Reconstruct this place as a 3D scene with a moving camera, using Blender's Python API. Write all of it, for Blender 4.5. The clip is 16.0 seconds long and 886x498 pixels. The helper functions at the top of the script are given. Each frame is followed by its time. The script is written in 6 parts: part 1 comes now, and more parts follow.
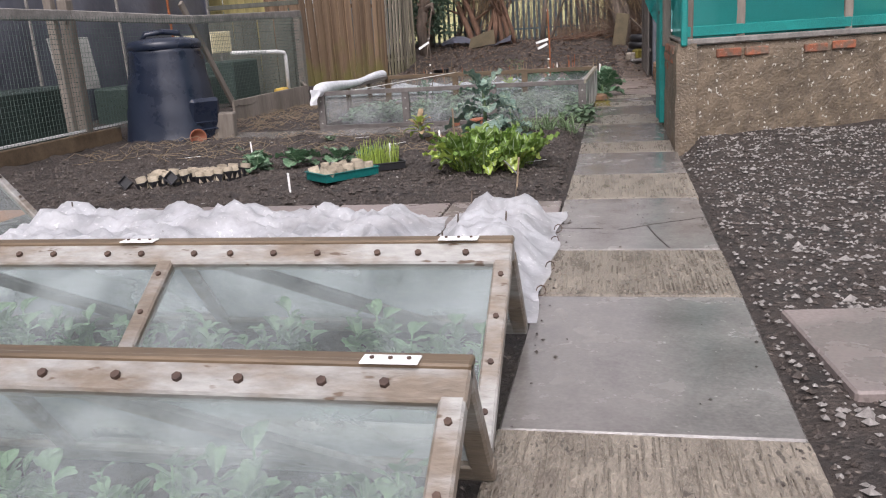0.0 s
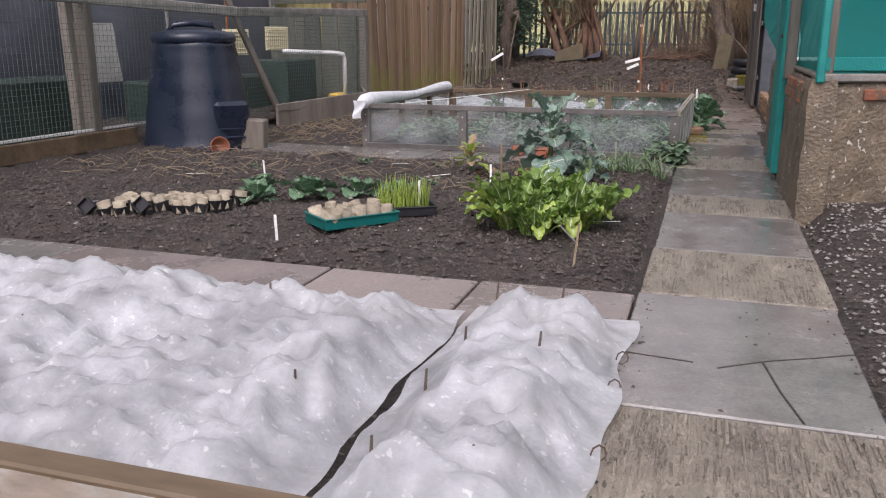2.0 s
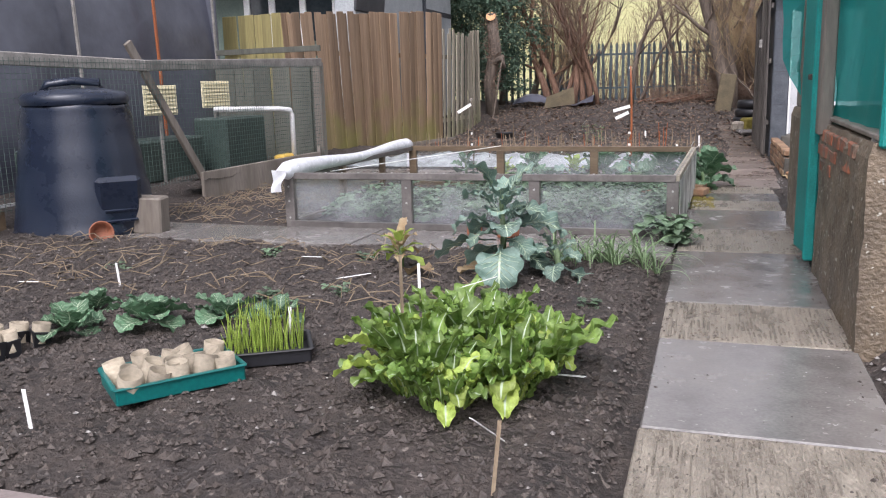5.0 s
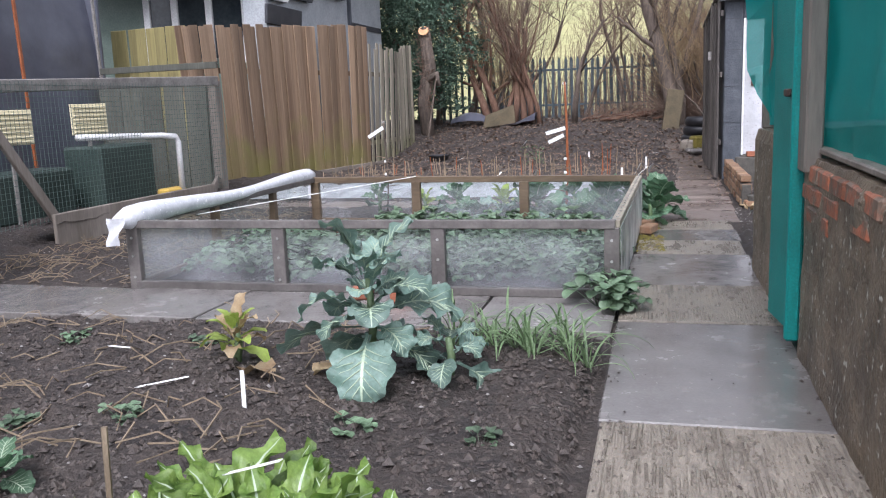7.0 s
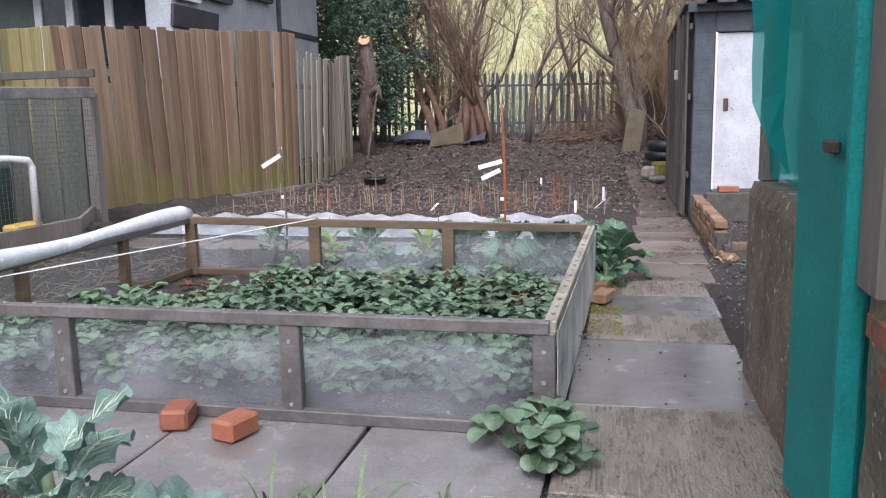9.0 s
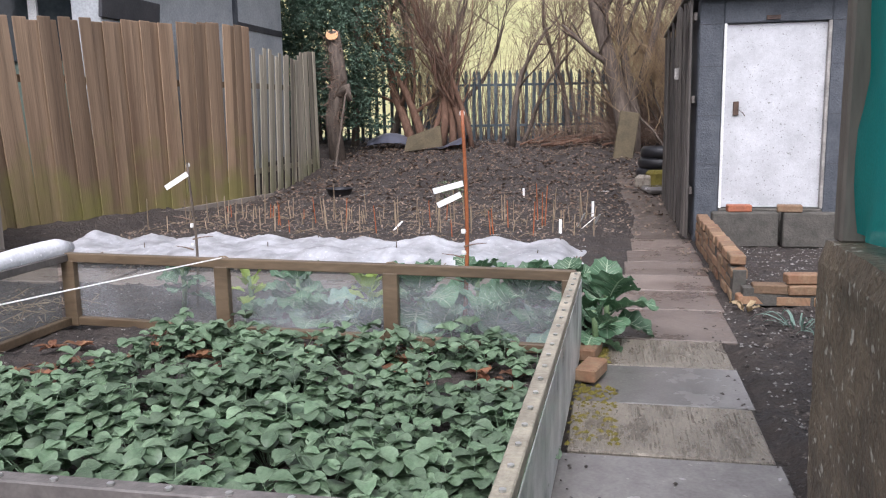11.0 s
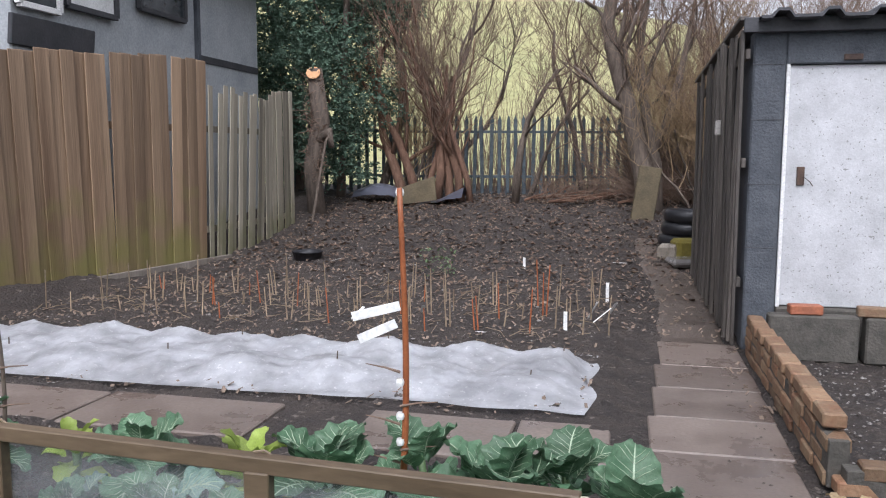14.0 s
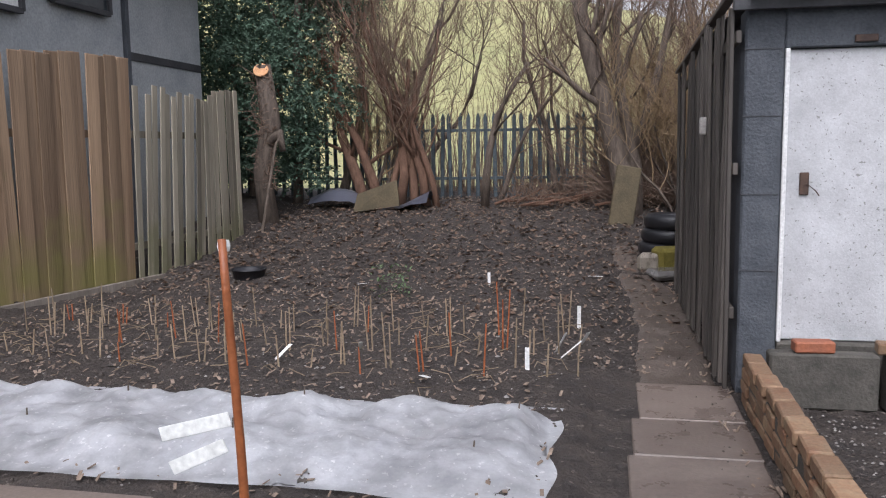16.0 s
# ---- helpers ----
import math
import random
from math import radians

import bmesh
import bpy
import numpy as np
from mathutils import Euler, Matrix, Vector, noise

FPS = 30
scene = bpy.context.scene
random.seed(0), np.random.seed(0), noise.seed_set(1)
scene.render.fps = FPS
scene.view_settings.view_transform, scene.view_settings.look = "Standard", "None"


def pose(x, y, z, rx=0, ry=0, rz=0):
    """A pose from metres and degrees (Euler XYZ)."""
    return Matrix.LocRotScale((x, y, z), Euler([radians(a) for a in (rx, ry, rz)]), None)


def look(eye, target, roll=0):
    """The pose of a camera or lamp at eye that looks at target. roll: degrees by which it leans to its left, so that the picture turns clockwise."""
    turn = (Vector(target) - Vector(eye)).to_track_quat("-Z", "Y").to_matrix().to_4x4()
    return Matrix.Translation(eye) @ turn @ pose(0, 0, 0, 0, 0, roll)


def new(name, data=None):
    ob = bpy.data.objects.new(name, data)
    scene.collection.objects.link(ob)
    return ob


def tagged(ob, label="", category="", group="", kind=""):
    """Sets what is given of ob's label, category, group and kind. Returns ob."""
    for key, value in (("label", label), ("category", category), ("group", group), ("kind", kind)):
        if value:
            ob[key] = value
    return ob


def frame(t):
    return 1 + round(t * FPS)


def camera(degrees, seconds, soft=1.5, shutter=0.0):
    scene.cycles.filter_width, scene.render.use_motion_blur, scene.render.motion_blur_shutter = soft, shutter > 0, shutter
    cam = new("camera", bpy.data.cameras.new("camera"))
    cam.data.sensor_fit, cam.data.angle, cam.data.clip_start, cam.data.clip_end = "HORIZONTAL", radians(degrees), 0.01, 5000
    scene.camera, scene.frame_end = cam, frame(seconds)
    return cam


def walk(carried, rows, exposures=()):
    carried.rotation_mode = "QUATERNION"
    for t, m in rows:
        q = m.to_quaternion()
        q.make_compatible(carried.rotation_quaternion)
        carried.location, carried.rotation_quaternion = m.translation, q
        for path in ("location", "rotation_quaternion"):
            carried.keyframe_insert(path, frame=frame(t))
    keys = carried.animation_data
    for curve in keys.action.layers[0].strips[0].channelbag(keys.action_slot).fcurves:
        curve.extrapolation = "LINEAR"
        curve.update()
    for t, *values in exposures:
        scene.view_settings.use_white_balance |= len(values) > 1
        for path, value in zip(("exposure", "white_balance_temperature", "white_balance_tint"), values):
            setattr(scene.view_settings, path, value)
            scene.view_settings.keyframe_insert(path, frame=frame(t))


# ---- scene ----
cam = camera(56.4, 16.0, soft=1.1)
PATH = [
    (0, (0.321, 0.962, 1.081), (-0.091, 2.851, 0.569), -3.5),
    (0.5, (0.278, 1.297, 1.098), (-0.293, 3.146, 0.593), -2.5),
    (1, (0.212, 1.689, 1.107), (-0.37, 3.537, 0.612), -1.6),
    (1.5, (0.265, 2.129, 1.089), (-0.321, 3.975, 0.588), -1.1),
    (2, (0.236, 2.513, 1.086), (-0.352, 4.361, 0.595), 0.1),
    (2.5, (0.14, 2.925, 1.238), (-0.409, 4.805, 0.829), -0.0),
    (3, (0.171, 3.234, 1.278), (-0.42, 5.117, 0.954), -0.7),
    (3.2, (0.184, 3.334, 1.272), (-0.442, 5.208, 0.962), -0.8),
    (5.3, (0.207, 4.551, 1.117), (-0.397, 6.418, 0.727), -1.8),
    (5.5, (0.192, 4.695, 1.159), (-0.389, 6.57, 0.777), -2.0),
    (6, (0.236, 5.032, 1.153), (-0.307, 6.922, 0.79), -2.9),
    (6.5, (0.265, 5.371, 1.133), (-0.264, 7.267, 0.781), -2.6),
    (7, (0.211, 5.814, 1.135), (-0.297, 7.717, 0.786), -2.2),
    (7.5, (0.253, 6.26, 1.153), (-0.253, 8.164, 0.808), -1.9),
    (8, (0.243, 6.653, 1.168), (-0.253, 8.563, 0.842), -1.0),
    (8.5, (0.211, 7.057, 1.231), (-0.205, 8.988, 0.916), -0.8),
    (8.7, (0.219, 7.232, 1.222), (-0.2, 9.161, 0.899), -1.1),
    (10.8, (0.209, 8.722, 1.274), (-0.184, 10.655, 0.946), -0.9),
    (11, (0.197, 8.887, 1.279), (-0.198, 10.82, 0.951), -1.0),
    (11.5, (0.2, 9.198, 1.294), (-0.202, 11.131, 0.972), -0.9),
    (12, (0.208, 9.519, 1.311), (-0.249, 11.442, 1.009), -0.7),
    (12.5, (0.178, 9.879, 1.307), (-0.21, 11.815, 0.989), -0.8),
    (13, (0.18, 10.216, 1.304), (-0.191, 12.158, 1.005), -1.4),
    (13.5, (0.192, 10.535, 1.363), (-0.237, 12.472, 1.109), -1.0),
    (14, (0.124, 10.864, 1.409), (-0.3, 12.805, 1.179), 0.2),
    (14.5, (0.151, 11.144, 1.502), (-0.284, 13.088, 1.324), 0.7),
    (15, (0.219, 11.419, 1.508), (-0.19, 13.372, 1.371), 1.3),
    (15.5, (0.19, 11.725, 1.499), (-0.151, 13.687, 1.322), 1.0),
    (16, (0.213, 11.969, 1.485), (-0.176, 13.917, 1.246), -0.8),
]
walk(cam, [(t, look(eye, target, roll)) for t, eye, target, roll in PATH],
     [(0, 0.6, 6450, 19), (1.5, 0.45, 6400, 20), (3, 0.42, 6450, 21), (5.5, 0.95, 6100, 18), (7, 0.92, 5900, 18), (8.5, 0.88, 5900, 19), (11, 0.88, 6100, 18), (13, 0.78, 5980, 16), (14.5, 0.58, 5980, 15), (16, 0.45, 6080, 16)])

# ---- sky and sun: wet, overcast winter day ----
world = bpy.data.worlds.new("sky")
scene.world = world
world.use_nodes = True
wn = world.node_tree.nodes
sky = wn.new("ShaderNodeTexSky")
sky.sky_type = "NISHITA"
sky.sun_disc = False
sky.sun_elevation = radians(52)
sky.sun_rotation = radians(176)
sky.dust_density = 4.0
hsv = wn.new("ShaderNodeHueSaturation")
hsv.inputs["Saturation"].default_value = 0.12
world.node_tree.links.new(sky.outputs[0], hsv.inputs["Color"])
world.node_tree.links.new(hsv.outputs[0], wn["Background"].inputs["Color"])
wn["Background"].inputs["Strength"].default_value = 0.15
sun_data = bpy.data.lights.new("sun", "SUN")
sun_data.energy = 0.9
sun_data.angle = radians(25)
sun_data.color = (1.0, 0.97, 0.93)
sun = new("sun", sun_data)
sun.matrix_world = look((0, 0, 20.5), (-1.1, 16, 0))

# ---- materials ----
def mat(name, c1, c2, scale=6.0, rough=0.7, bump=0.3, fine=60.0, spec=None, speck_at=0.68, metal=0.0,
        rand=0.0, stretch=(1, 1, 1), rough2=None, dist=0.01, coat=0.0, sharp=0.18, grain=0.38):
    """Two-scale procedural surface: broad stains, fine grain, optional specks, relief."""
    m = bpy.data.materials.new(name)
    m.use_nodes = True
    nt = m.node_tree
    N, L = nt.nodes, nt.links
    b = N["Principled BSDF"]
    tc = N.new("ShaderNodeTexCoord")
    mp = N.new("ShaderNodeMapping")
    mp.inputs["Scale"].default_value = stretch
    L.new(tc.outputs["Object"], mp.inputs["Vector"])
    info = N.new("ShaderNodeObjectInfo")
    off = N.new("ShaderNodeVectorMath")
    off.operation = "ADD"
    mul = N.new("ShaderNodeMath")
    mul.operation = "MULTIPLY"
    mul.inputs[1].default_value = 37.0
    L.new(info.outputs["Random"], mul.inputs[0])
    L.new(mp.outputs[0], off.inputs[0])
    L.new(mul.outputs[0], off.inputs[1])
    n1 = N.new("ShaderNodeTexNoise")
    n1.inputs["Scale"].default_value = scale
    n1.inputs["Detail"].default_value = 6
    n1.inputs["Roughness"].default_value = 0.65
    n2 = N.new("ShaderNodeTexNoise")
    n2.inputs["Scale"].default_value = fine
    n2.inputs["Detail"].default_value = 4
    for n in (n1, n2):
        L.new(off.outputs[0], n.inputs["Vector"])
    r1 = N.new("ShaderNodeMapRange")
    r1.inputs[1].default_value, r1.inputs[2].default_value = 0.5 - sharp, 0.5 + sharp
    L.new(n1.outputs["Fac"], r1.inputs[0])
    mx = N.new("ShaderNodeMix")
    mx.data_type = "RGBA"
    mx.inputs[6].default_value, mx.inputs[7].default_value = (*c1, 1), (*c2, 1)
    L.new(r1.outputs[0], mx.inputs[0])
    last = mx.outputs[2]
    g = N.new("ShaderNodeMapRange")
    g.inputs[3].default_value, g.inputs[4].default_value = 1 - grain, 1 + grain
    L.new(n2.outputs["Fac"], g.inputs[0])
    val = g.outputs[0]
    if rand:
        rr = N.new("ShaderNodeMapRange")
        rr.inputs[3].default_value, rr.inputs[4].default_value = 1 - rand, 1 + rand
        L.new(info.outputs["Random"], rr.inputs[0])
        mm = N.new("ShaderNodeMath")
        mm.operation = "MULTIPLY"
        L.new(g.outputs[0], mm.inputs[0])
        L.new(rr.outputs[0], mm.inputs[1])
        val = mm.outputs[0]
    vm = N.new("ShaderNodeVectorMath")
    vm.operation = "SCALE"
    L.new(last, vm.inputs[0])
    L.new(val, vm.inputs["Scale"])
    last = vm.outputs[0]
    if spec:
        n3 = N.new("ShaderNodeTexNoise")
        n3.inputs["Scale"].default_value = fine * 0.6
        n3.inputs["Detail"].default_value = 2
        L.new(off.outputs[0], n3.inputs["Vector"])
        st = N.new("ShaderNodeMapRange")
        st.inputs[1].default_value, st.inputs[2].default_value = speck_at, speck_at + 0.05
        L.new(n3.outputs["Fac"], st.inputs[0])
        m2 = N.new("ShaderNodeMix")
        m2.data_type = "RGBA"
        L.new(st.outputs[0], m2.inputs[0])
        L.new(last, m2.inputs[6])
        m2.inputs[7].default_value = (*spec, 1)
        last = m2.outputs[2]
    L.new(last, b.inputs["Base Color"])
    if rough2 is None:
        b.inputs["Roughness"].default_value = rough
    else:
        rm = N.new("ShaderNodeMapRange")
        rm.inputs[1].default_value, rm.inputs[2].default_value = 0.38, 0.62
        rm.inputs[3].default_value, rm.inputs[4].default_value = rough, rough2
        L.new(n1.outputs["Fac"], rm.inputs[0])
        L.new(rm.outputs[0], b.inputs["Roughness"])
    b.inputs["Metallic"].default_value = metal
    b.inputs["Coat Weight"].default_value = coat
    bp = N.new("ShaderNodeBump")
    bp.inputs["Strength"].default_value = bump
    bp.inputs["Distance"].default_value = dist
    ad = N.new("ShaderNodeMath")
    ad.operation = "ADD"
    L.new(n1.outputs["Fac"], ad.inputs[0])
    L.new(n2.outputs["Fac"], ad.inputs[1])
    L.new(ad.outputs[0], bp.inputs["Height"])
    L.new(bp.outputs[0], b.inputs["Normal"])
    return m


def leafy(name, c1, c2, rough=0.45, through_light=0.25, scale=14.0, vein=None):
    """Leaf: mottled colour that varies leaf by leaf, a little light passing through."""
    m = mat(name, c1, c2, scale=scale, rough=rough, bump=0.35, fine=90.0, rand=0.3)
    N, L = m.node_tree.nodes, m.node_tree.links
    b = N["Principled BSDF"]
    src = b.inputs["Base Color"].links[0].from_socket
    geo = N.new("ShaderNodeNewGeometry")
    rr = N.new("ShaderNodeMapRange")
    rr.inputs[3].default_value, rr.inputs[4].default_value = 0.65, 1.4
    L.new(geo.outputs["Random Per Island"], rr.inputs[0])
    vm = N.new("ShaderNodeVectorMath")
    vm.operation = "SCALE"
    L.new(src, vm.inputs[0])
    L.new(rr.outputs[0], vm.inputs["Scale"])
    L.new(vm.outputs[0], b.inputs["Base Color"])
    t = N.new("ShaderNodeBsdfTranslucent")
    L.new(vm.outputs[0], t.inputs["Color"])
    mix = N.new("ShaderNodeMixShader")
    mix.inputs[0].default_value = through_light
    L.new(b.outputs[0], mix.inputs[1])
    L.new(t.outputs[0], mix.inputs[2])
    L.new(mix.outputs[0], N["Material Output"].inputs["Surface"])
    return m


def pane_mat(name, mist, tint=(0.85, 0.9, 0.9), rough=0.12):
    """Clear sheet with an uneven pale film, such as condensation and drops."""
    m = mat(name, tint, tuple(c * 0.9 for c in tint), scale=5.0, rough=rough, bump=0.12, fine=120.0, rough2=rough + 0.15)
    N, L = m.node_tree.nodes, m.node_tree.links
    b = N["Principled BSDF"]
    tr = N.new("ShaderNodeBsdfTransparent")
    tr.inputs[0].default_value = (0.93, 0.96, 0.95, 1)
    n = N.new("ShaderNodeTexNoise")
    n.inputs["Scale"].default_value = 3.5
    n.inputs["Detail"].default_value = 5
    tc = N.new("ShaderNodeTexCoord")
    L.new(tc.outputs["Object"], n.inputs["Vector"])
    r = N.new("ShaderNodeMapRange")
    r.inputs[1].default_value, r.inputs[2].default_value = 0.35, 0.7
    r.inputs[3].default_value, r.inputs[4].default_value = mist * 0.5, mist * 1.6
    L.new(n.outputs["Fac"], r.inputs[0])
    mix = N.new("ShaderNodeMixShader")
    L.new(r.outputs[0], mix.inputs[0])
    L.new(tr.outputs[0], mix.inputs[1])
    L.new(b.outputs[0], mix.inputs[2])
    L.new(mix.outputs[0], N["Material Output"].inputs["Surface"])
    return m


M_SOIL = mat("wet_soil", (0.024, 0.019, 0.017), (0.062, 0.049, 0.041), 5, 0.6, 1.0, 38, spec=(0.16, 0.135, 0.115), speck_at=0.66, dist=0.03, rough2=0.9)
M_GRASS = mat("hill_grass", (0.42, 0.385, 0.19), (0.29, 0.295, 0.135), 0.09, 0.9, 0.6, 1.6, dist=0.2)
M_SLAB = mat("wet_concrete_slab", (0.128, 0.118, 0.11), (0.228, 0.213, 0.2), 3.0, 0.05, 0.16, 75, rand=0.2, rough2=0.3, dist=0.005, grain=0.3, spec=(0.30, 0.28, 0.26), speck_at=0.7)
M_PINK = mat("pinkish_slab", (0.20, 0.168, 0.155), (0.275, 0.23, 0.215), 2.0, 0.14, 0.12, 70, rand=0.1, rough2=0.5, dist=0.004)
M_ROUGH = mat("worn_slab", (0.16, 0.135, 0.11), (0.33, 0.29, 0.235), 5, 0.14, 1.0, 55, rand=0.1, rough2=0.6, dist=0.014, stretch=(1.9, 0.7, 1), spec=(0.10, 0.085, 0.07), speck_at=0.64)
M_BROWNSLAB = mat("brown_stained_slab", (0.13, 0.10, 0.085), (0.21, 0.17, 0.145), 2.5, 0.2, 0.2, 50, rand=0.15, rough2=0.55, dist=0.006)
M_ORANGE = mat("orange_slab", (0.30, 0.15, 0.09), (0.36, 0.2, 0.12), 2.5, 0.3, 0.2, 50, rough2=0.5, dist=0.005)
M_STONE = mat("pale_stone", (0.22, 0.2, 0.185), (0.42, 0.4, 0.375), 20, 0.6, 0.4, 90, rand=0.3)
M_WOOD = mat("weathered_wood", (0.12, 0.10, 0.08), (0.24, 0.21, 0.18), 3, 0.6, 0.5, 50, rand=0.18, stretch=(1, 1, 0.15), dist=0.006)
M_RAIL = mat("wet_brown_timber", (0.085, 0.058, 0.034), (0.175, 0.125, 0.078), 5, 0.45, 0.4, 50, rand=0.15, stretch=(0.2, 1, 1), dist=0.005)
M_FRAMEGREY = mat("grey_timber", (0.16, 0.15, 0.14), (0.32, 0.3, 0.275), 6, 0.5, 0.4, 50, rand=0.15, dist=0.005)
M_BARE = mat("flaking_painted_timber", (0.34, 0.335, 0.318), (0.20, 0.162, 0.125), 6, 0.4, 0.7, 60, spec=(0.12, 0.085, 0.06), speck_at=0.66, dist=0.006, stretch=(0.35, 1, 1), sharp=0.09, rand=0.12)
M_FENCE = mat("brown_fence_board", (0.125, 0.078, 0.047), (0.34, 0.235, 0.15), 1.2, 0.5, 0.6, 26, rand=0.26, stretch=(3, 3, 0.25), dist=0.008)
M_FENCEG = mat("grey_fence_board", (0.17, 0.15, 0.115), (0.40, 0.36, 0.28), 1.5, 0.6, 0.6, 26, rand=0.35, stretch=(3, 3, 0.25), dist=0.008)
M_YELF = mat("mossy_yellow_board", (0.34, 0.29, 0.12), (0.2, 0.17, 0.07), 2, 0.7, 0.4, 30, rand=0.2, stretch=(3, 3, 0.3))
M_BIN = mat("dark_blue_plastic", (0.010, 0.015, 0.03), (0.018, 0.026, 0.045), 3, 0.22, 0.15, 80, rough2=0.45)
M_BLACK = mat("black_sheet", (0.055, 0.059, 0.078), (0.105, 0.11, 0.138), 0.9, 0.28, 0.25, 7, dist=0.03, grain=0.2)
M_FELT = mat("grey_felt", (0.29, 0.315, 0.33), (0.41, 0.43, 0.44), 1.5, 0.7, 0.3, 40)
M_DGREEN = mat("dull_green_paint", (0.09, 0.13, 0.105), (0.14, 0.18, 0.15), 3, 0.6, 0.2, 40)
M_WHITE = mat("white_paint", (0.8, 0.8, 0.79), (0.66, 0.66, 0.65), 3, 0.5, 0.15, 60)
M_DOOR = mat("flaking_white_door", (0.58, 0.585, 0.60), (0.42, 0.425, 0.435), 4.5, 0.5, 0.5, 90, grain=0.18, spec=(0.26, 0.26, 0.25), speck_at=0.66, dist=0.004)
M_GREYBLK = mat("grey_painted_block", (0.05, 0.057, 0.068), (0.095, 0.105, 0.12), 5, 0.75, 0.7, 60, dist=0.012)
M_RENDER = mat("stained_render", (0.08, 0.062, 0.043), (0.215, 0.165, 0.113), 4.0, 0.5, 1.0, 48, spec=(0.46, 0.44, 0.38), speck_at=0.645, dist=0.015)
M_BRICK = mat("orange_brick", (0.36, 0.12, 0.06), (0.27, 0.10, 0.055), 9, 0.65, 0.6, 60, rand=0.3, dist=0.006)
M_OLDBRICK = mat("old_brick", (0.22, 0.11, 0.06), (0.27, 0.19, 0.115), 7, 0.7, 0.7, 50, rand=0.35, dist=0.008)
M_MORTAR = mat("mortar", (0.06, 0.056, 0.048), (0.115, 0.105, 0.09), 8, 0.85, 0.7, 60)
M_TEAL = mat("teal_netting", (0.0, 0.17, 0.155), (0.0, 0.25, 0.225), 2.5, 0.55, 0.4, 120, dist=0.01)
M_FLEECE = mat("white_fleece", (0.55, 0.565, 0.595), (0.75, 0.76, 0.785), 7, 0.4, 0.5, 60, dist=0.008, grain=0.16, spec=(0.95, 0.95, 0.96), speck_at=0.64)
M_LABEL = mat("white_label", (0.85, 0.85, 0.83), (0.78, 0.78, 0.76), 5, 0.5, 0.1, 60)
M_BARK = mat("bark", (0.075, 0.058, 0.046), (0.18, 0.14, 0.11), 6, 0.85, 0.8, 40, stretch=(3, 3, 0.6), dist=0.02)
M_BARKR = mat("reddish_bark", (0.12, 0.066, 0.043), (0.23, 0.13, 0.085), 6, 0.85, 0.8, 40, stretch=(3, 3, 0.6), dist=0.02)
M_TWIG = mat("twig", (0.14, 0.095, 0.07), (0.24, 0.165, 0.12), 8, 0.8, 0.4, 60)
M_TWIGY = mat("yellowish_twig", (0.24, 0.165, 0.09), (0.36, 0.26, 0.15), 8, 0.8, 0.4, 60)
M_CUT = mat("fresh_cut_wood", (0.62, 0.30, 0.13), (0.72, 0.42, 0.22), 9, 0.7, 0.3, 60)
M_CANE = mat("red_brown_cane", (0.24, 0.07, 0.025), (0.36, 0.12, 0.045), 8, 0.45, 0.3, 60)
M_STICK = mat("dry_stem", (0.19, 0.14, 0.09), (0.32, 0.25, 0.17), 8, 0.7, 0.3, 60, rand=0.3)
M_METAL = mat("galvanised", (0.45, 0.45, 0.43), (0.6, 0.6, 0.58), 9, 0.4, 0.2, 60, metal=0.8)
M_WIRE = mat("green_wire", (0.08, 0.125, 0.11), (0.15, 0.20, 0.18), 9, 0.5, 0.1, 60, metal=0.3)
M_PALE = mat("palisade_steel", (0.07, 0.095, 0.11), (0.13, 0.155, 0.17), 4, 0.5, 0.3, 40, metal=0.4)
M_RUST = mat("rusty_nail", (0.05, 0.03, 0.025), (0.1, 0.06, 0.04), 9, 0.7, 0.3, 60)
M_HOLLY = leafy("holly_leaf", (0.05, 0.09, 0.062), (0.085, 0.135, 0.09), 0.7, 0.12)
M_CHARD = leafy("chard_leaf", (0.075, 0.155, 0.025), (0.22, 0.32, 0.075), 0.4, 0.3)
M_KALE = leafy("kale_leaf", (0.11, 0.19, 0.15), (0.22, 0.31, 0.26), 0.42, 0.2)
M_CABB = leafy("cabbage_leaf", (0.06, 0.14, 0.07), (0.13, 0.22, 0.13), 0.45, 0.2)
M_CABL = leafy("yellow_green_leaf", (0.26, 0.36, 0.06), (0.36, 0.44, 0.11), 0.45, 0.3)
M_STRAW = leafy("strawberry_leaf", (0.085, 0.145, 0.08), (0.175, 0.245, 0.155), 0.38, 0.2)
M_BEAN = leafy("bean_leaf", (0.11, 0.19, 0.10), (0.20, 0.29, 0.17), 0.4, 0.25)
M_DEAD = leafy("withered_leaf", (0.26, 0.17, 0.09), (0.38, 0.3, 0.18), 0.7, 0.2)
M_RED = leafy("red_brown_leaf", (0.16, 0.055, 0.03), (0.22, 0.12, 0.06), 0.6, 0.2)
M_LEEK = leafy("leek_leaf", (0.12, 0.20, 0.085), (0.22, 0.30, 0.16), 0.45, 0.3)
M_RIB = mat("pale_rib", (0.36, 0.45, 0.31), (0.46, 0.54, 0.40), 8, 0.45, 0.1, 60)
M_CARD = mat("cardboard_tube", (0.22, 0.185, 0.135), (0.40, 0.345, 0.26), 9, 0.75, 0.3, 60, rand=0.2)
M_POT = mat("black_pot", (0.012, 0.012, 0.014), (0.02, 0.02, 0.024), 5, 0.4, 0.1, 60)
M_TRAY = mat("teal_tray", (0.0, 0.10, 0.095), (0.0, 0.13, 0.12), 5, 0.35, 0.1, 60)
M_MOSS = mat("moss", (0.13, 0.11, 0.015), (0.2, 0.16, 0.03), 20, 0.9, 1.0, 90, dist=0.01)
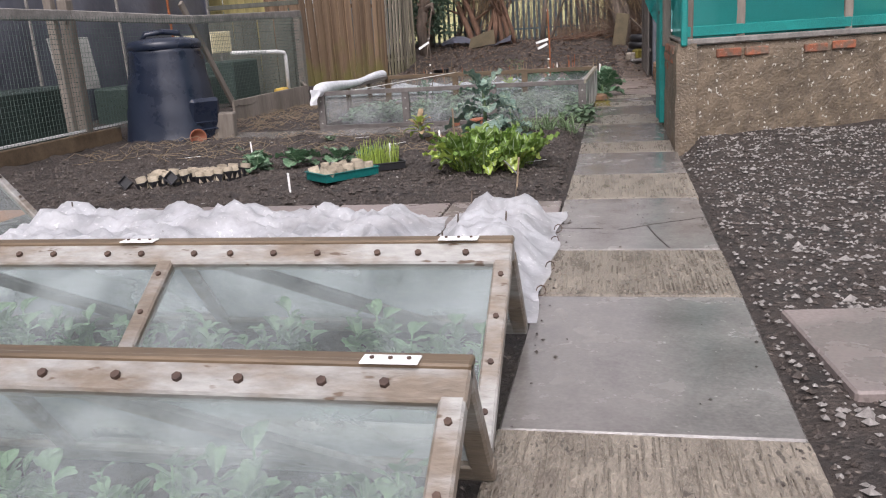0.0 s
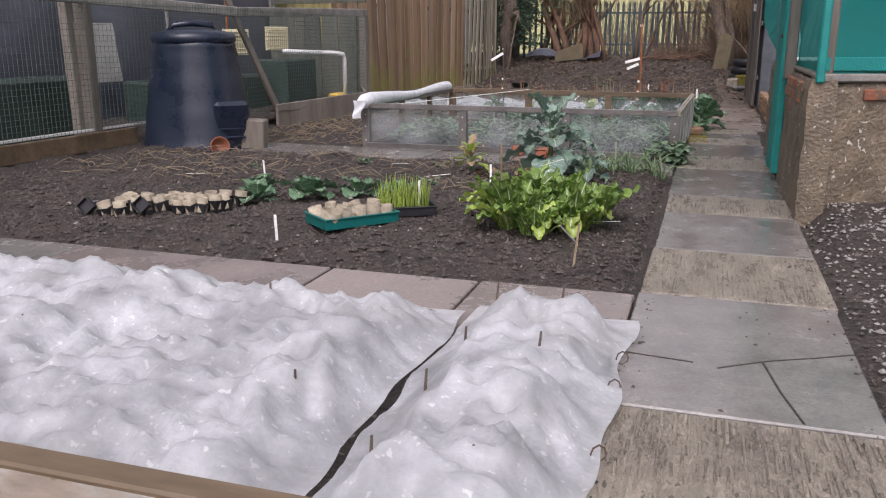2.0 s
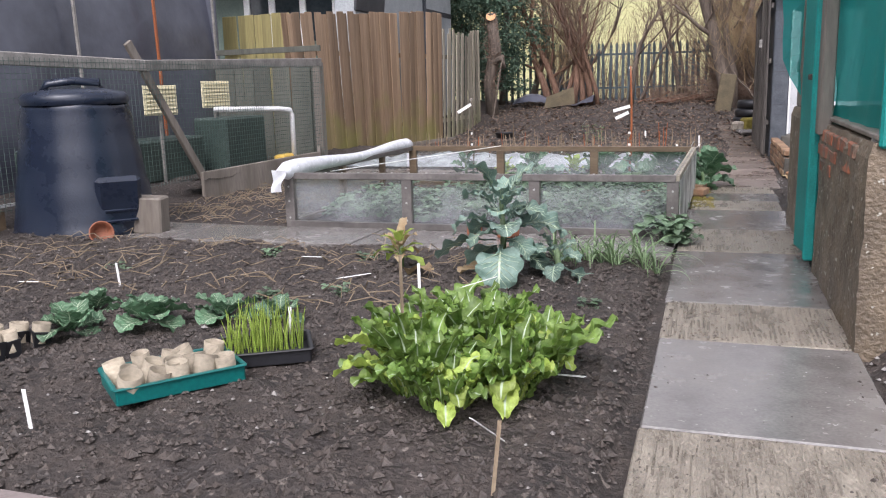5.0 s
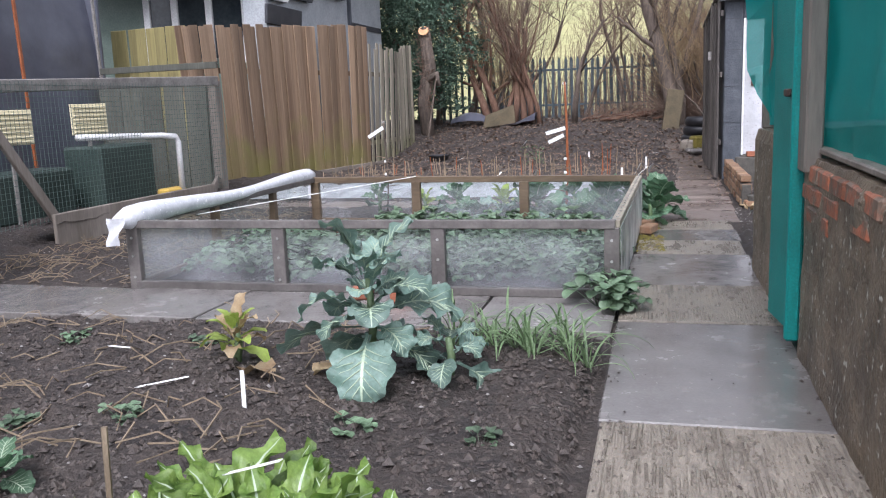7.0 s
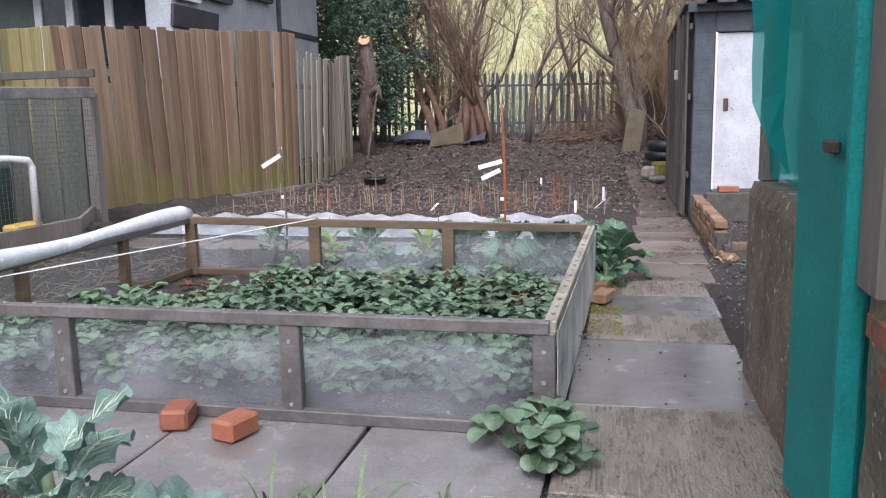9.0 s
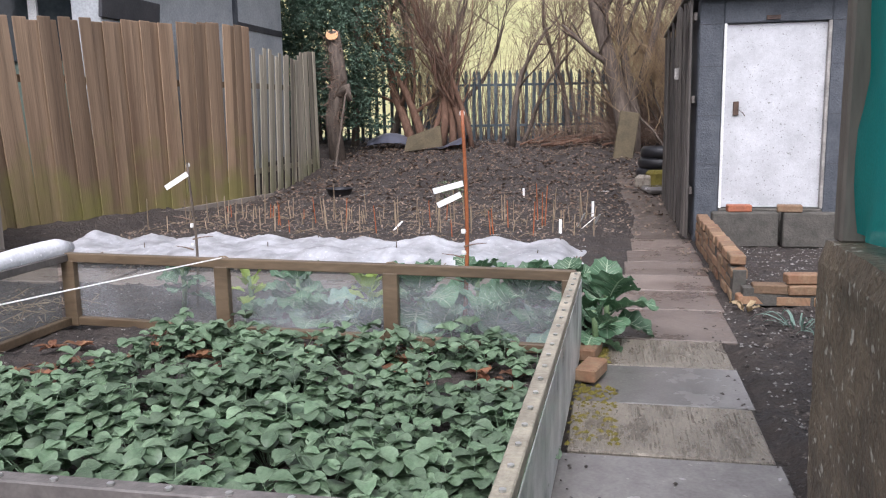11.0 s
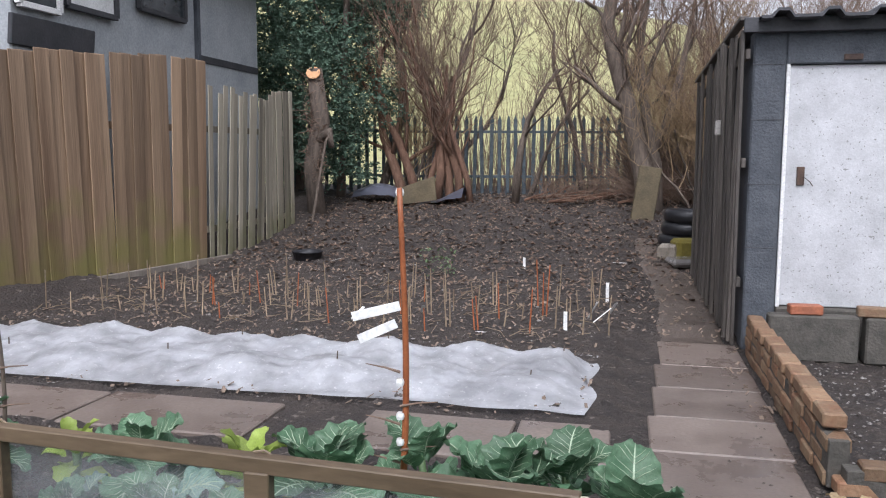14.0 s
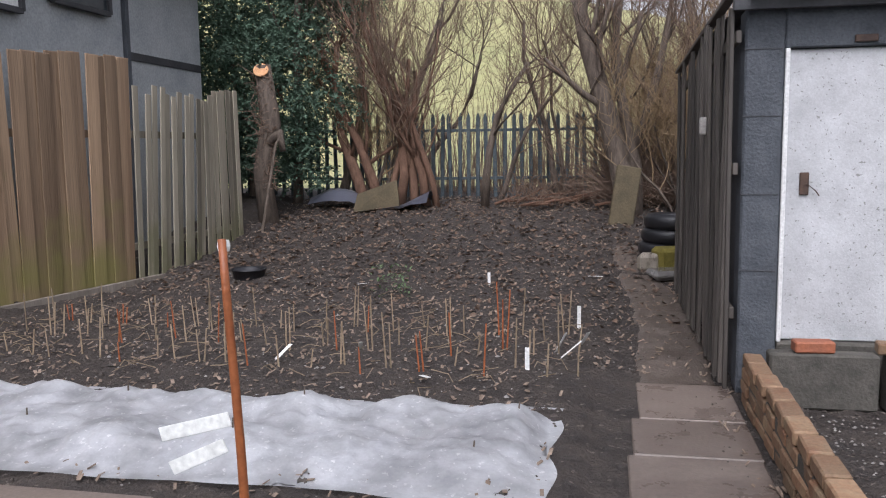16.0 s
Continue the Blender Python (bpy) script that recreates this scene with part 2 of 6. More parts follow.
M_YELLOW = mat("yellow_plastic", (0.55, 0.36, 0.06), (0.62, 0.42, 0.1), 6, 0.5, 0.1, 60)
M_CREAM = mat("cream_plastic", (0.62, 0.56, 0.36), (0.7, 0.64, 0.44), 6, 0.5, 0.1, 60)
M_BOARD = mat("grey_board", (0.3, 0.3, 0.28), (0.4, 0.4, 0.37), 4, 0.6, 0.3, 40)
M_ROOF = mat("dark_roofing", (0.035, 0.037, 0.042), (0.06, 0.06, 0.066), 3, 0.6, 0.4, 40)
# front panes: condensation film, made paler to stand in for reflected sky
M_GLASS = pane_mat("misted_sky_glass", 0.13, (0.62, 0.68, 0.69), 0.03)
# back panes: the same film, stronger and whiter
M_GLASSB = pane_mat("whitened_glass", 0.42, (0.80, 0.84, 0.86), 0.1)
M_ACRYL = pane_mat("clear_sheet", 0.13, (0.60, 0.60, 0.64), 0.03)
M_WINDOW = mat("window_glass", (0.02, 0.025, 0.03), (0.04, 0.05, 0.055), 3, 0.05, 0.05, 20)

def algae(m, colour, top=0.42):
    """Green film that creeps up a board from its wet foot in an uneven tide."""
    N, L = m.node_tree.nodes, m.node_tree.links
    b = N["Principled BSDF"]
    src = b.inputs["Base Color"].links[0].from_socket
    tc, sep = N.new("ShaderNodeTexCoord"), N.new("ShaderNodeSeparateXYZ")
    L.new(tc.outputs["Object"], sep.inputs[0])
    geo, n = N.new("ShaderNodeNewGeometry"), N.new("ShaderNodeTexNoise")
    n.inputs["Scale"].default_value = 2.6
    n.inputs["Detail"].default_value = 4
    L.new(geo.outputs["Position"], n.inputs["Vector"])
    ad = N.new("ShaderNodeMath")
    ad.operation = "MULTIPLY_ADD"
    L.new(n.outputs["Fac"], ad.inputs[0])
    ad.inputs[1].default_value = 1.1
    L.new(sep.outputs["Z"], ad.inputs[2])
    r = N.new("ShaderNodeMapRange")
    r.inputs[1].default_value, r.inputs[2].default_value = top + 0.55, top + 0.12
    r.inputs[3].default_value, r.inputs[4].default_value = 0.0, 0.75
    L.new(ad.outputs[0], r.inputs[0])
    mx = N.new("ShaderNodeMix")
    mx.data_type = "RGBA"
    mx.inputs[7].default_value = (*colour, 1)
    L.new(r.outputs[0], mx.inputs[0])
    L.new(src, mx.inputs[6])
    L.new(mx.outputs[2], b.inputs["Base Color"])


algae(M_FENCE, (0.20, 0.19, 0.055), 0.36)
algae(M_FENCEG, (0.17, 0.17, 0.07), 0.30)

# ---- mesh helpers ----
class MB:
    """Gathers vertices and faces of one mesh."""
    def __init__(self):
        self.v, self.f = [], []

    def add(self, vs, fs):
        o = len(self.v)
        self.v += [tuple(p) for p in vs]
        self.f += [tuple(i + o for i in q) for q in fs]
        return self

    def cbox(self, c, s, b=0.004, m=None):
        """Box with chamfered edges."""
        h = [x / 2 for x in s]
        b = min(b, 0.45 * min(s))
        ids, vs = {}, []
        for sx in (-1, 1):
            for sy in (-1, 1):
                for sz in (-1, 1):
                    sg = (sx, sy, sz)
                    for a in range(3):
                        ids[sg, a] = len(vs)
                        vs.append(Vector([sg[k] * (h[k] if k == a else h[k] - b) for k in range(3)]))
        fs = []
        for a in range(3):
            p, q = (a + 1) % 3, (a + 2) % 3
            for s1 in (-1, 1):
                def corner(x, y, z=s1, a=a, p=p, q=q):
                    sg = [0, 0, 0]
                    sg[a], sg[p], sg[q] = z, x, y
                    return tuple(sg)
                fs.append([ids[corner(x, y), a] for x, y in ((-1, -1), (1, -1), (1, 1), (-1, 1))])
                for s2 in (-1, 1):
                    lo, hi = corner(s1, s2, -1), corner(s1, s2, 1)
                    fs.append([ids[lo, p], ids[hi, p], ids[hi, q], ids[lo, q]])
        for sg in {k[0] for k in ids}:
            fs.append([ids[sg, 0], ids[sg, 1], ids[sg, 2]])
        out = []
        for q in fs:
            mid = sum((vs[i] for i in q), Vector()) / len(q)
            nrm = (vs[q[1]] - vs[q[0]]).cross(vs[q[2]] - vs[q[0]])
            out.append(q if nrm.dot(mid) > 0 else q[::-1])
        t = Matrix.Translation(c) @ (m or Matrix())
        return self.add([t @ p for p in vs], out)

    def beam(self, p0, p1, w, h, b=0.004, up=(0, 0, 1)):
        """Rectangular bar from p0 to p1: w across, h along up."""
        p0, p1 = Vector(p0), Vector(p1)
        d = p1 - p0
        x = d.normalized()
        u = Vector(up)
        if abs(x.dot(u)) > 0.98:
            u = Vector((0, 1, 0))
        y = u.cross(x).normalized()
        z = x.cross(y)
        m = Matrix((x, y, z)).transposed().to_4x4()
        return self.cbox((p0 + p1) / 2, (d.length, w, h), b, m)

    def rod(self, pts, radii, n=6):
        """Tapered tube along points."""
        pts = [Vector(p) for p in pts]
        vs, fs = [], []
        for i, p in enumerate(pts):
            d = (pts[min(i + 1, len(pts) - 1)] - pts[max(i - 1, 0)]).normalized()
            a = d.orthogonal().normalized() if abs(d.z) < 0.9 else Vector((1, 0, 0)).cross(d).normalized()
            c = d.cross(a)
            r = radii[i] if isinstance(radii, (list, tuple)) else radii
            vs += [p + r * (math.cos(k * math.tau / n) * a + math.sin(k * math.tau / n) * c) for k in range(n)]
        for i in range(len(pts) - 1):
            for k in range(n):
                k2 = (k + 1) % n
                fs.append((i * n + k, i * n + k2, (i + 1) * n + k2, (i + 1) * n + k))
        fs.append(tuple(range(n))[::-1])
        fs.append(tuple((len(pts) - 1) * n + k for k in range(n)))
        return self.add(vs, fs)

    def lathe(self, prof, n=20, c=(0, 0, 0), wob=None):
        vs, fs = [], []
        for i, (r, z) in enumerate(prof):
            for k in range(n):
                a = k * math.tau / n
                rr = r * (wob(a) if wob else 1)
                vs.append((c[0] + rr * math.cos(a), c[1] + rr * math.sin(a), c[2] + z))
        for i in range(len(prof) - 1):
            for k in range(n):
                k2 = (k + 1) % n
                fs.append((i * n + k, i * n + k2, (i + 1) * n + k2, (i + 1) * n + k))
        return self.add(vs, fs)

    def leaf(self, base, az, length, width, rise=60, droop=70, stalk=0.25, wave=0.0, seg=6, cup=0.25, ph=0.0, point=0.7):
        """Arching leaf blade with a midrib fold and a wavy edge."""
        p, el = Vector(base), radians(rise)
        fwd, side = Vector((math.cos(az), math.sin(az), 0)), Vector((-math.sin(az), math.cos(az), 0))
        vs, fs = [], []
        for i in range(seg + 1):
            t = i / seg
            tt = (t - stalk * 0.5) / (1 - stalk * 0.5)
            w = 0.006 if tt <= 0 else width * 0.5 * max(0.06, math.sin(math.pi * min(1, tt ** point * 0.97)) ** 0.6)
            e = el - radians(droop) * t * t
            up = Vector((0, 0, 1)) * math.cos(e) - fwd * math.sin(e)
            wv = wave * length * math.sin(t * 17 + ph)
            wv2 = wave * length * math.sin(t * 15 + ph + 2)
            cr = [rng.uniform(-0.4, 0.4) * wave * length for _ in range(4)]
            we, wf = w * (1 + rng.uniform(-4, 4) * wave), w * (1 + rng.uniform(-4, 4) * wave)
            vs += [p - side * we + up * (cup * w + wv + cr[0]), p - side * w * 0.5 + up * (cup * 0.25 * w + cr[1]), p, p + side * w * 0.5 + up * (cup * 0.25 * w + cr[2]), p + side * wf + up * (cup * w + wv2 + cr[3])]
            p = p + (fwd * math.cos(e) + Vector((0, 0, 1)) * math.sin(e)) * (length / seg)
        for i in range(seg):
            for k in range(4):
                fs.append((i * 5 + k, i * 5 + k + 1, i * 5 + k + 6, i * 5 + k + 5))
        return self.add(vs, fs)

    def mesh(self, name, mats, smooth=False):
        me = bpy.data.meshes.new(name)
        me.from_pydata(self.v, [], self.f)
        for m in (mats if isinstance(mats, (list, tuple)) else [mats]):
            me.materials.append(m)
        if smooth:
            me.polygons.foreach_set("use_smooth", [True] * len(me.polygons))
        me.update()
        return me


def thing(name, label, category, group="", kind="", at=None):
    e = new(name)
    if at is not None:
        e.matrix_world = at
    return tagged(e, label, category, group, kind)


def part(name, mb, material, parent, label="", smooth=False):
    me = mb if isinstance(mb, bpy.types.Mesh) else mb.mesh(name, material, smooth)
    ob = new(name, me)
    ob.parent = parent
    if label:
        ob["label"] = label
    return ob


def single(name, mb, material, label, category, group="", kind="", smooth=False):
    return tagged(new(name, mb.mesh(name, material, smooth)), label, category, group, kind)


def nz(x, y, s, seed=0.0):
    return noise.noise(Vector((x * s, y * s, seed)))


rng = random.Random(7)
U = rng.uniform


def sstep(a, b, t):
    t = max(0.0, min(1.0, (t - a) / (b - a)))
    return t * t * (3 - 2 * t)


# ---- ground ----
def base_z(x, y):
    z = 0.62 * sstep(19.5, 26.0, y) + 0.25 * sstep(1.0, 3.5, x) * sstep(18, 21, y)
    z += sstep(45, 112, y) * max(5.0, min(34.0, 16.4 - 0.29 * x))
    z += 0.12 * sstep(-4.9, -5.6, x) * (1 - sstep(24, 30, y))
    return z


def lump(x, y):
    d = 0.035 * nz(x, y, 2.2, 3.0) + 0.026 * nz(x, y, 7.0, 5.0) + 0.022 * nz(x, y, 15.0, 9.0)
    return d


def ground_z(x, y):
    z = base_z(x, y)
    amp, off = 1.0, 0.0
    on_path = -0.06 < x < 0.86 and y < 13.6 or 0.15 < x < 1.0 and 13.5 <= y < 17.35
    on_cross = -4.6 < x < 0 and (5.40 < y < 6.08 or 9.72 < y < 10.48 or 14.55 < y < 15.15)
    if on_path or on_cross:
        amp, off = 0.15, -0.035 if y < 13.5 else -0.012
    elif -5.2 < x < 0 and 6.08 < y < 9.72:
        e = min(x + 5.2, -x, y - 6.08, 9.72 - y)
        off = 0.04 * sstep(0, 0.25, e)
        amp = 1.0
    elif x > 0.8 and y < 9.5:
        amp, off = 0.6, -0.02 + 0.13 * sstep(6.3, 8.0, y) * sstep(0.86, 1.0, x) * (1 - sstep(8.6, 9.4, y)) * (1 - sstep(3.5, 6.0, x))
    elif y > 15.15 and y < 21:
        off, amp = 0.03 * sstep(15.15, 15.6, y) * (1 - sstep(0.0, 0.3, x)), 0.9
    if y > 21:
        amp = 1.6
    if y > 40:
        amp = 0
    return z + off + amp * lump(x, y)


xs = [-400, -250, -160, -110, -80, -60, -45, -34, -26, -20, -15, -12, -10, -8.5, -7.5, -6.8, -6.3] + [-6 + 0.05 * i for i in range(181)] + [3.2, 3.6, 4.2, 5, 6.5, 8, 10, 13, 17, 22, 28, 36, 46, 60, 80, 110, 160, 250, 400]
ys = [-300, -120, -50, -20, -8, -3, 0, 0.8] + [1.2 + 0.05 * i for i in range(400)] + [21.3 + 0.15 * i for i in range(60)] + [31, 33, 36, 40, 44, 48, 52, 57, 62, 67, 72, 77, 82, 87, 92, 97, 102, 107, 112, 118, 126, 140, 180, 260, 400, 700]
mb = MB()
mb.v = [(x, y, ground_z(x, y)) for y in ys for x in xs]
nx = len(xs)
mb.f = [(j * nx + i, j * nx + i + 1, (j + 1) * nx + i + 1, (j + 1) * nx + i) for j in range(len(ys) - 1) for i in range(nx - 1)]
ground = tagged(new("ground", mb.mesh("ground", [M_SOIL, M_GRASS], True)), "dark wet garden soil rising to a grassy hillside", "ground", kind="structure")
fi = [1 if ys[k // (nx - 1)] >= 31 else 0 for k in range(len(mb.f))]
ground.data.polygons.foreach_set("material_index", fi)


def pebble(mb, x, y, z, r):
    a = U(0, 6.28)
    pts = []
    for dx, dy, dz in ((1, 0, 0), (0, 1, 0), (-1, 0, 0), (0, -1, 0), (0, 0, 0.7), (0, 0, -0.5)):
        k = U(0.6, 1.2) * r
        pts.append((x + k * (dx * math.cos(a) - dy * math.sin(a)), y + k * (dx * math.sin(a) + dy * math.cos(a)), z + dz * k))
    mb.add(pts, [(0, 1, 4), (1, 2, 4), (2, 3, 4), (3, 0, 4), (1, 0, 5), (2, 1, 5), (3, 2, 5), (0, 3, 5)])


def free_spot(x, y):
    if -0.03 < x < 0.83 and y < 17.4:
        return False
    if -4.5 < x < 0 and (5.4 < y < 6.08 or 9.75 < y < 10.5 or 14.55 < y < 15.15):
        return False
    return True


M_CLOD = mat("soil_clod", (0.032, 0.025, 0.021), (0.085, 0.067, 0.056), 20, 0.55, 0.6, 80)
M_CHIP = mat("bark_chip", (0.10, 0.07, 0.05), (0.34, 0.26, 0.2), 9, 0.8, 0.4, 80)
M_LITTER = leafy("fallen_leaf_litter", (0.085, 0.052, 0.036), (0.19, 0.125, 0.085), 0.55, 0.1)
M_MUD = mat("trodden_mud", (0.085, 0.066, 0.054), (0.15, 0.12, 0.10), 3, 0.3, 0.6, 40, rough2=0.6, dist=0.012)
mud = MB()
for j in range(61):
    y = 17.2 + 5.2 * j / 60
    half = 0.27 + 0.05 * nz(y, 0, 2.1, 4) - 0.1 * sstep(20, 22.4, y)
    for i in range(13):
        x = 0.68 + 0.04 * nz(y, 3, 1.2, 2) - 0.25 * sstep(19.5, 22.4, y) + half * (i / 6 - 1)
        mud.v.append((x, y, ground_z(x, y) * 0.5 + base_z(x, y) * 0.5 + (0.012 if 0 < i < 12 else -0.03)))
mud.f = [(j * 13 + i, j * 13 + i + 1, (j + 1) * 13 + i + 1, (j + 1) * 13 + i) for j in range(60) for i in range(12)]
single("trodden_path", mud, M_MUD, "trodden strip of wet brown mud", "path", kind="structure", smooth=True)
clods, white, chips = MB(), MB(), MB()
for _ in range(70000):
    q = U(0, 1)
    x, y = (U(-5.0, 0.0), U(6.0, 9.8)) if q < 0.42 else ((U(-5.0, 1.4), U(13.5, 25.5)) if q < 0.8 else ((U(0.82, 3.0), U(2.0, 8.0)) if q < 0.92 else (U(-5.0, 2.9), U(2, 17))))
    if free_spot(x, y):
        pebble(clods, x, y, ground_z(x, y) + U(-0.004, 0.004), U(0.005, 0.017) if U(0, 1) < 0.93 else U(0.018, 0.032))
for _ in range(12000):
    if U(0, 1) < 0.5:
        x, y = U(0.85, 3.0), U(2.2, 8.4)
    else:
        x, y = U(-5.0, 2.0), U(6, 26)
    if free_spot(x, y):
        k = 1.5 if x > 0.85 and y < 9 else 1.0
        pebble(white, x, y, ground_z(x, y) + 0.004, k * U(0.003, 0.011) if U(0, 1) < 0.97 else k * U(0.013, 0.022))
for _ in range(6000):
    x, y = U(-5.0, 1.0), U(15, 26.5)
    if free_spot(x, y):
        z = ground_z(x, y) + 0.015
        a, l = U(0, 3.14), U(0.008, 0.05)
        chips.beam((x, y, z), (x + l * math.cos(a), y + l * math.sin(a), z + U(-0.01, 0.025)), U(0.006, 0.025), 0.004, 0.001)
for _ in range(5000):
    x, y = U(0.9, 2.8), U(11.6, 16.8)
    if y > 14.35 and x < 1.12:
        continue
    pebble(white if U(0, 1) < 0.4 else clods, x, y, ground_z(x, y) + 0.003, U(0.004, 0.014))
litter = MB()
for _ in range(3600):
    x, y = U(-4.7, 1.0), U(18.3, 26.0)
    if U(0, 1) > sstep(17.5, 22.5, y):
        continue
    z, a, l, w = ground_z(x, y) + U(0.008, 0.03), U(0, 6.28), U(0.03, 0.085), U(0.016, 0.045)
    ca, sa, k1, k2 = math.cos(a), math.sin(a), U(-0.018, 0.03), U(-0.01, 0.03)
    litter.add([(x, y, z), (x + l * 0.5 * ca - w * sa, y + l * 0.5 * sa + w * ca, z + k1), (x + l * ca, y + l * sa, z + U(-0.01, 0.03)), (x + l * 0.5 * ca + w * sa, y + l * 0.5 * sa - w * ca, z + k2)], [(0, 1, 2), (0, 2, 3)])
single("leaf_litter", litter, M_LITTER, "fallen brown leaves strewn over the soil", "leaf litter", kind="stuff")
single("soil_clods", clods, M_CLOD, "loose crumbs of dark wet soil", "soil", kind="stuff")
single("pebbles", white, M_STONE, "small pale stones scattered on the soil", "stones", kind="stuff")
single("bark_chips", chips, M_CHIP, "brown leaf and bark litter on the soil", "litter", kind="stuff")

# ---- mesh fence, compost corner and sheds on the west side ----
def make_mesh_fence():
    f = thing("wire_fence", "weathered timber fence with green wire mesh", "fence")
    tops = [(-5.42, 4.0), (-5.34, 9.1), (-5.12, 11.35), (-5.05, 15.1)]
    for i in range(3):
        a, b = tops[i], tops[i + 1]
        za, zb = (1.5, 1.46, 1.40, 1.5)[i], (1.5, 1.46, 1.40, 1.5)[i + 1]
        part("rail", MB().beam((*a, za), (*b, zb), 0.045, 0.11, 0.008), M_FRAMEGREY, f)
    part("bottom_rail", MB().beam((-5.42, 4.0, 0.14), (-5.3, 9.6, 0.14), 0.06, 0.17, 0.008), M_RAIL, f)
    part("white_strip", MB().beam((-5.40, 6.0, 0.245), (-5.33, 9.9, 0.25), 0.03, 0.025, 0.004), M_WHITE, f, "white painted strip")
    for (x, y), top in zip([(-5.42, 6.3), (-5.36, 9.1), (-5.1, 15.15)], (1.5, 1.62, 1.5)):
        part("post", MB().beam((x - 0.02, y, 0), (x - 0.02, y, top), 0.12, 0.12, 0.008), M_WOOD, f)
    part("tall_post", MB().beam((-5.47, 9.02, 0), (-5.5, 8.95, 3.4), 0.09, 0.09, 0.008), M_WOOD, f)
    wires = MB()
    for i in range(3):
        a, b = Vector((*tops[i], 0)), Vector((*tops[i + 1], 0))
        n = int((b - a).length / 0.05)
        for k in range(n + 1):
            p = a.lerp(b, k / n)
            wires.rod([p + Vector((0.03, 0, 0.2)), p + Vector((0.03, 0, 1.45))], 0.0024, 3)
        for k in range(25):
            z = 0.22 + k * 0.05
            wires.rod([a + Vector((0.03, 0, z)), b + Vector((0.03, 0, z))], 0.0024, 3)
    part("wire_mesh", wires, M_WIRE, f, "green wire mesh")
    return f


make_mesh_fence()
stake = single("leaning_stake", MB().beam((-5.18, 11.2, 1.62), (-4.98, 12.15, 0.02), 0.09, 0.045, 0.006, up=(1, 0, 0)), M_WOOD,
               "weathered timber stake leaning on the wire fence", "stake")
edge = thing("raised_bed_board", "weathered plank edging a raised bed", "edging board")
part("plank", MB().beam((-4.98, 11.95, 0.14), (-4.75, 14.3, 0.17), 0.04, 0.3, 0.006), M_WOOD, edge)
part("plank", MB().beam((-4.76, 14.32, 0.17), (-5.2, 15.2, 0.2), 0.04, 0.3, 0.006), M_WOOD, edge)
fill = MB()
gx, gy = 8, 30
fill.v = [(-5.3 + 0.36 * i / gx + 0.2 * j / gy * (i / gx), 11.95 + 2.9 * j / gy, 0.2 + 0.05 * nz(i, j, 0.6, 2)) for j in range(gy + 1) for i in range(gx + 1)]
fill.f = [(j * (gx + 1) + i, j * (gx + 1) + i + 1, (j + 1) * (gx + 1) + i + 1, (j + 1) * (gx + 1) + i) for j in range(gy) for i in range(gx)]
single("raised_bed_soil", fill, M_SOIL, "dark soil filling the raised bed", "soil", kind="stuff", smooth=True)


def make_compost_bin():
    b = thing("compost_bin", "dark blue plastic compost bin with a hatch", "compost bin", at=pose(-4.82, 10.02, 0.0, 0, 0, 48) @ Matrix.Diagonal((1.16, 1.16, 1.1, 1)))
    prof = [(0.475, 0.0), (0.485, 0.03), (0.47, 0.06)]
    for k in range(1, 14):
        z = 0.06 + 0.066 * k
        prof.append((0.47 - 0.143 * (z - 0.06) + (0.006 if k % 4 == 0 else 0.0), z))
    prof += [(0.35, 0.94), (0.325, 0.98), (0.30, 0.98), (0.0, 0.98)]
    part("body", MB().lathe(prof, 40, wob=lambda a: 1 + 0.035 * math.cos(4 * a) + 0.008 * math.cos(12 * a)), M_BIN, b, smooth=True)
    part("lid", MB().lathe([(0.35, 0.96), (0.36, 0.98), (0.36, 1.02), (0.33, 1.05), (0.2, 1.075), (0.0, 1.08)], 28), M_BIN, b, smooth=True)
    part("lid_handle", MB().rod([(-0.2, 0.02, 1.06), (-0.17, 0.02, 1.12), (0, 0.02, 1.135), (0.17, 0.02, 1.12), (0.2, 0.02, 1.06)], [0.03] * 5, 8), M_BIN, b, smooth=True)
    hatch = MB()
    hatch.cbox((0.16, -0.43, 0.24), (0.3, 0.07, 0.42), 0.03, Matrix.Rotation(radians(12), 4, "X"))
    h = part("hatch", hatch, M_BIN, b)
    for k in range(4):
        part("ridge", MB().rod([(0.06, -0.47 + 0.012 * k, 0.12 + 0.075 * k), (0.27, -0.46 + 0.012 * k, 0.12 + 0.075 * k)], 0.012, 6), M_BIN, h)
    return b


make_compost_bin()
blk = MB().cbox((0, 0, 0.15), (0.24, 0.2, 0.3), 0.015, Matrix.Rotation(0.05, 4, "Y"))
tagged(new("stone_block", blk.mesh("stone_block", M_WOOD)), "squat grey brown wood block on the slabs", "block").matrix_world = pose(-4.18, 10.02, 0, 0, 0, 15)
sh = MB().lathe([(0.10, 0), (0.12, 0.09), (0.135, 0.1), (0.135, 0.13), (0.12, 0.13), (0.105, 0.05), (0, 0.05)], 16)
tagged(new("clay_pot", sh.mesh("clay_pot", M_BRICK, True)), "broken orange clay pot tipped on the soil", "plant pot").matrix_world = pose(-4.35, 9.62, 0.05, 75, 0, 40) @ Matrix.Diagonal((0.7, 0.7, 0.8, 1))


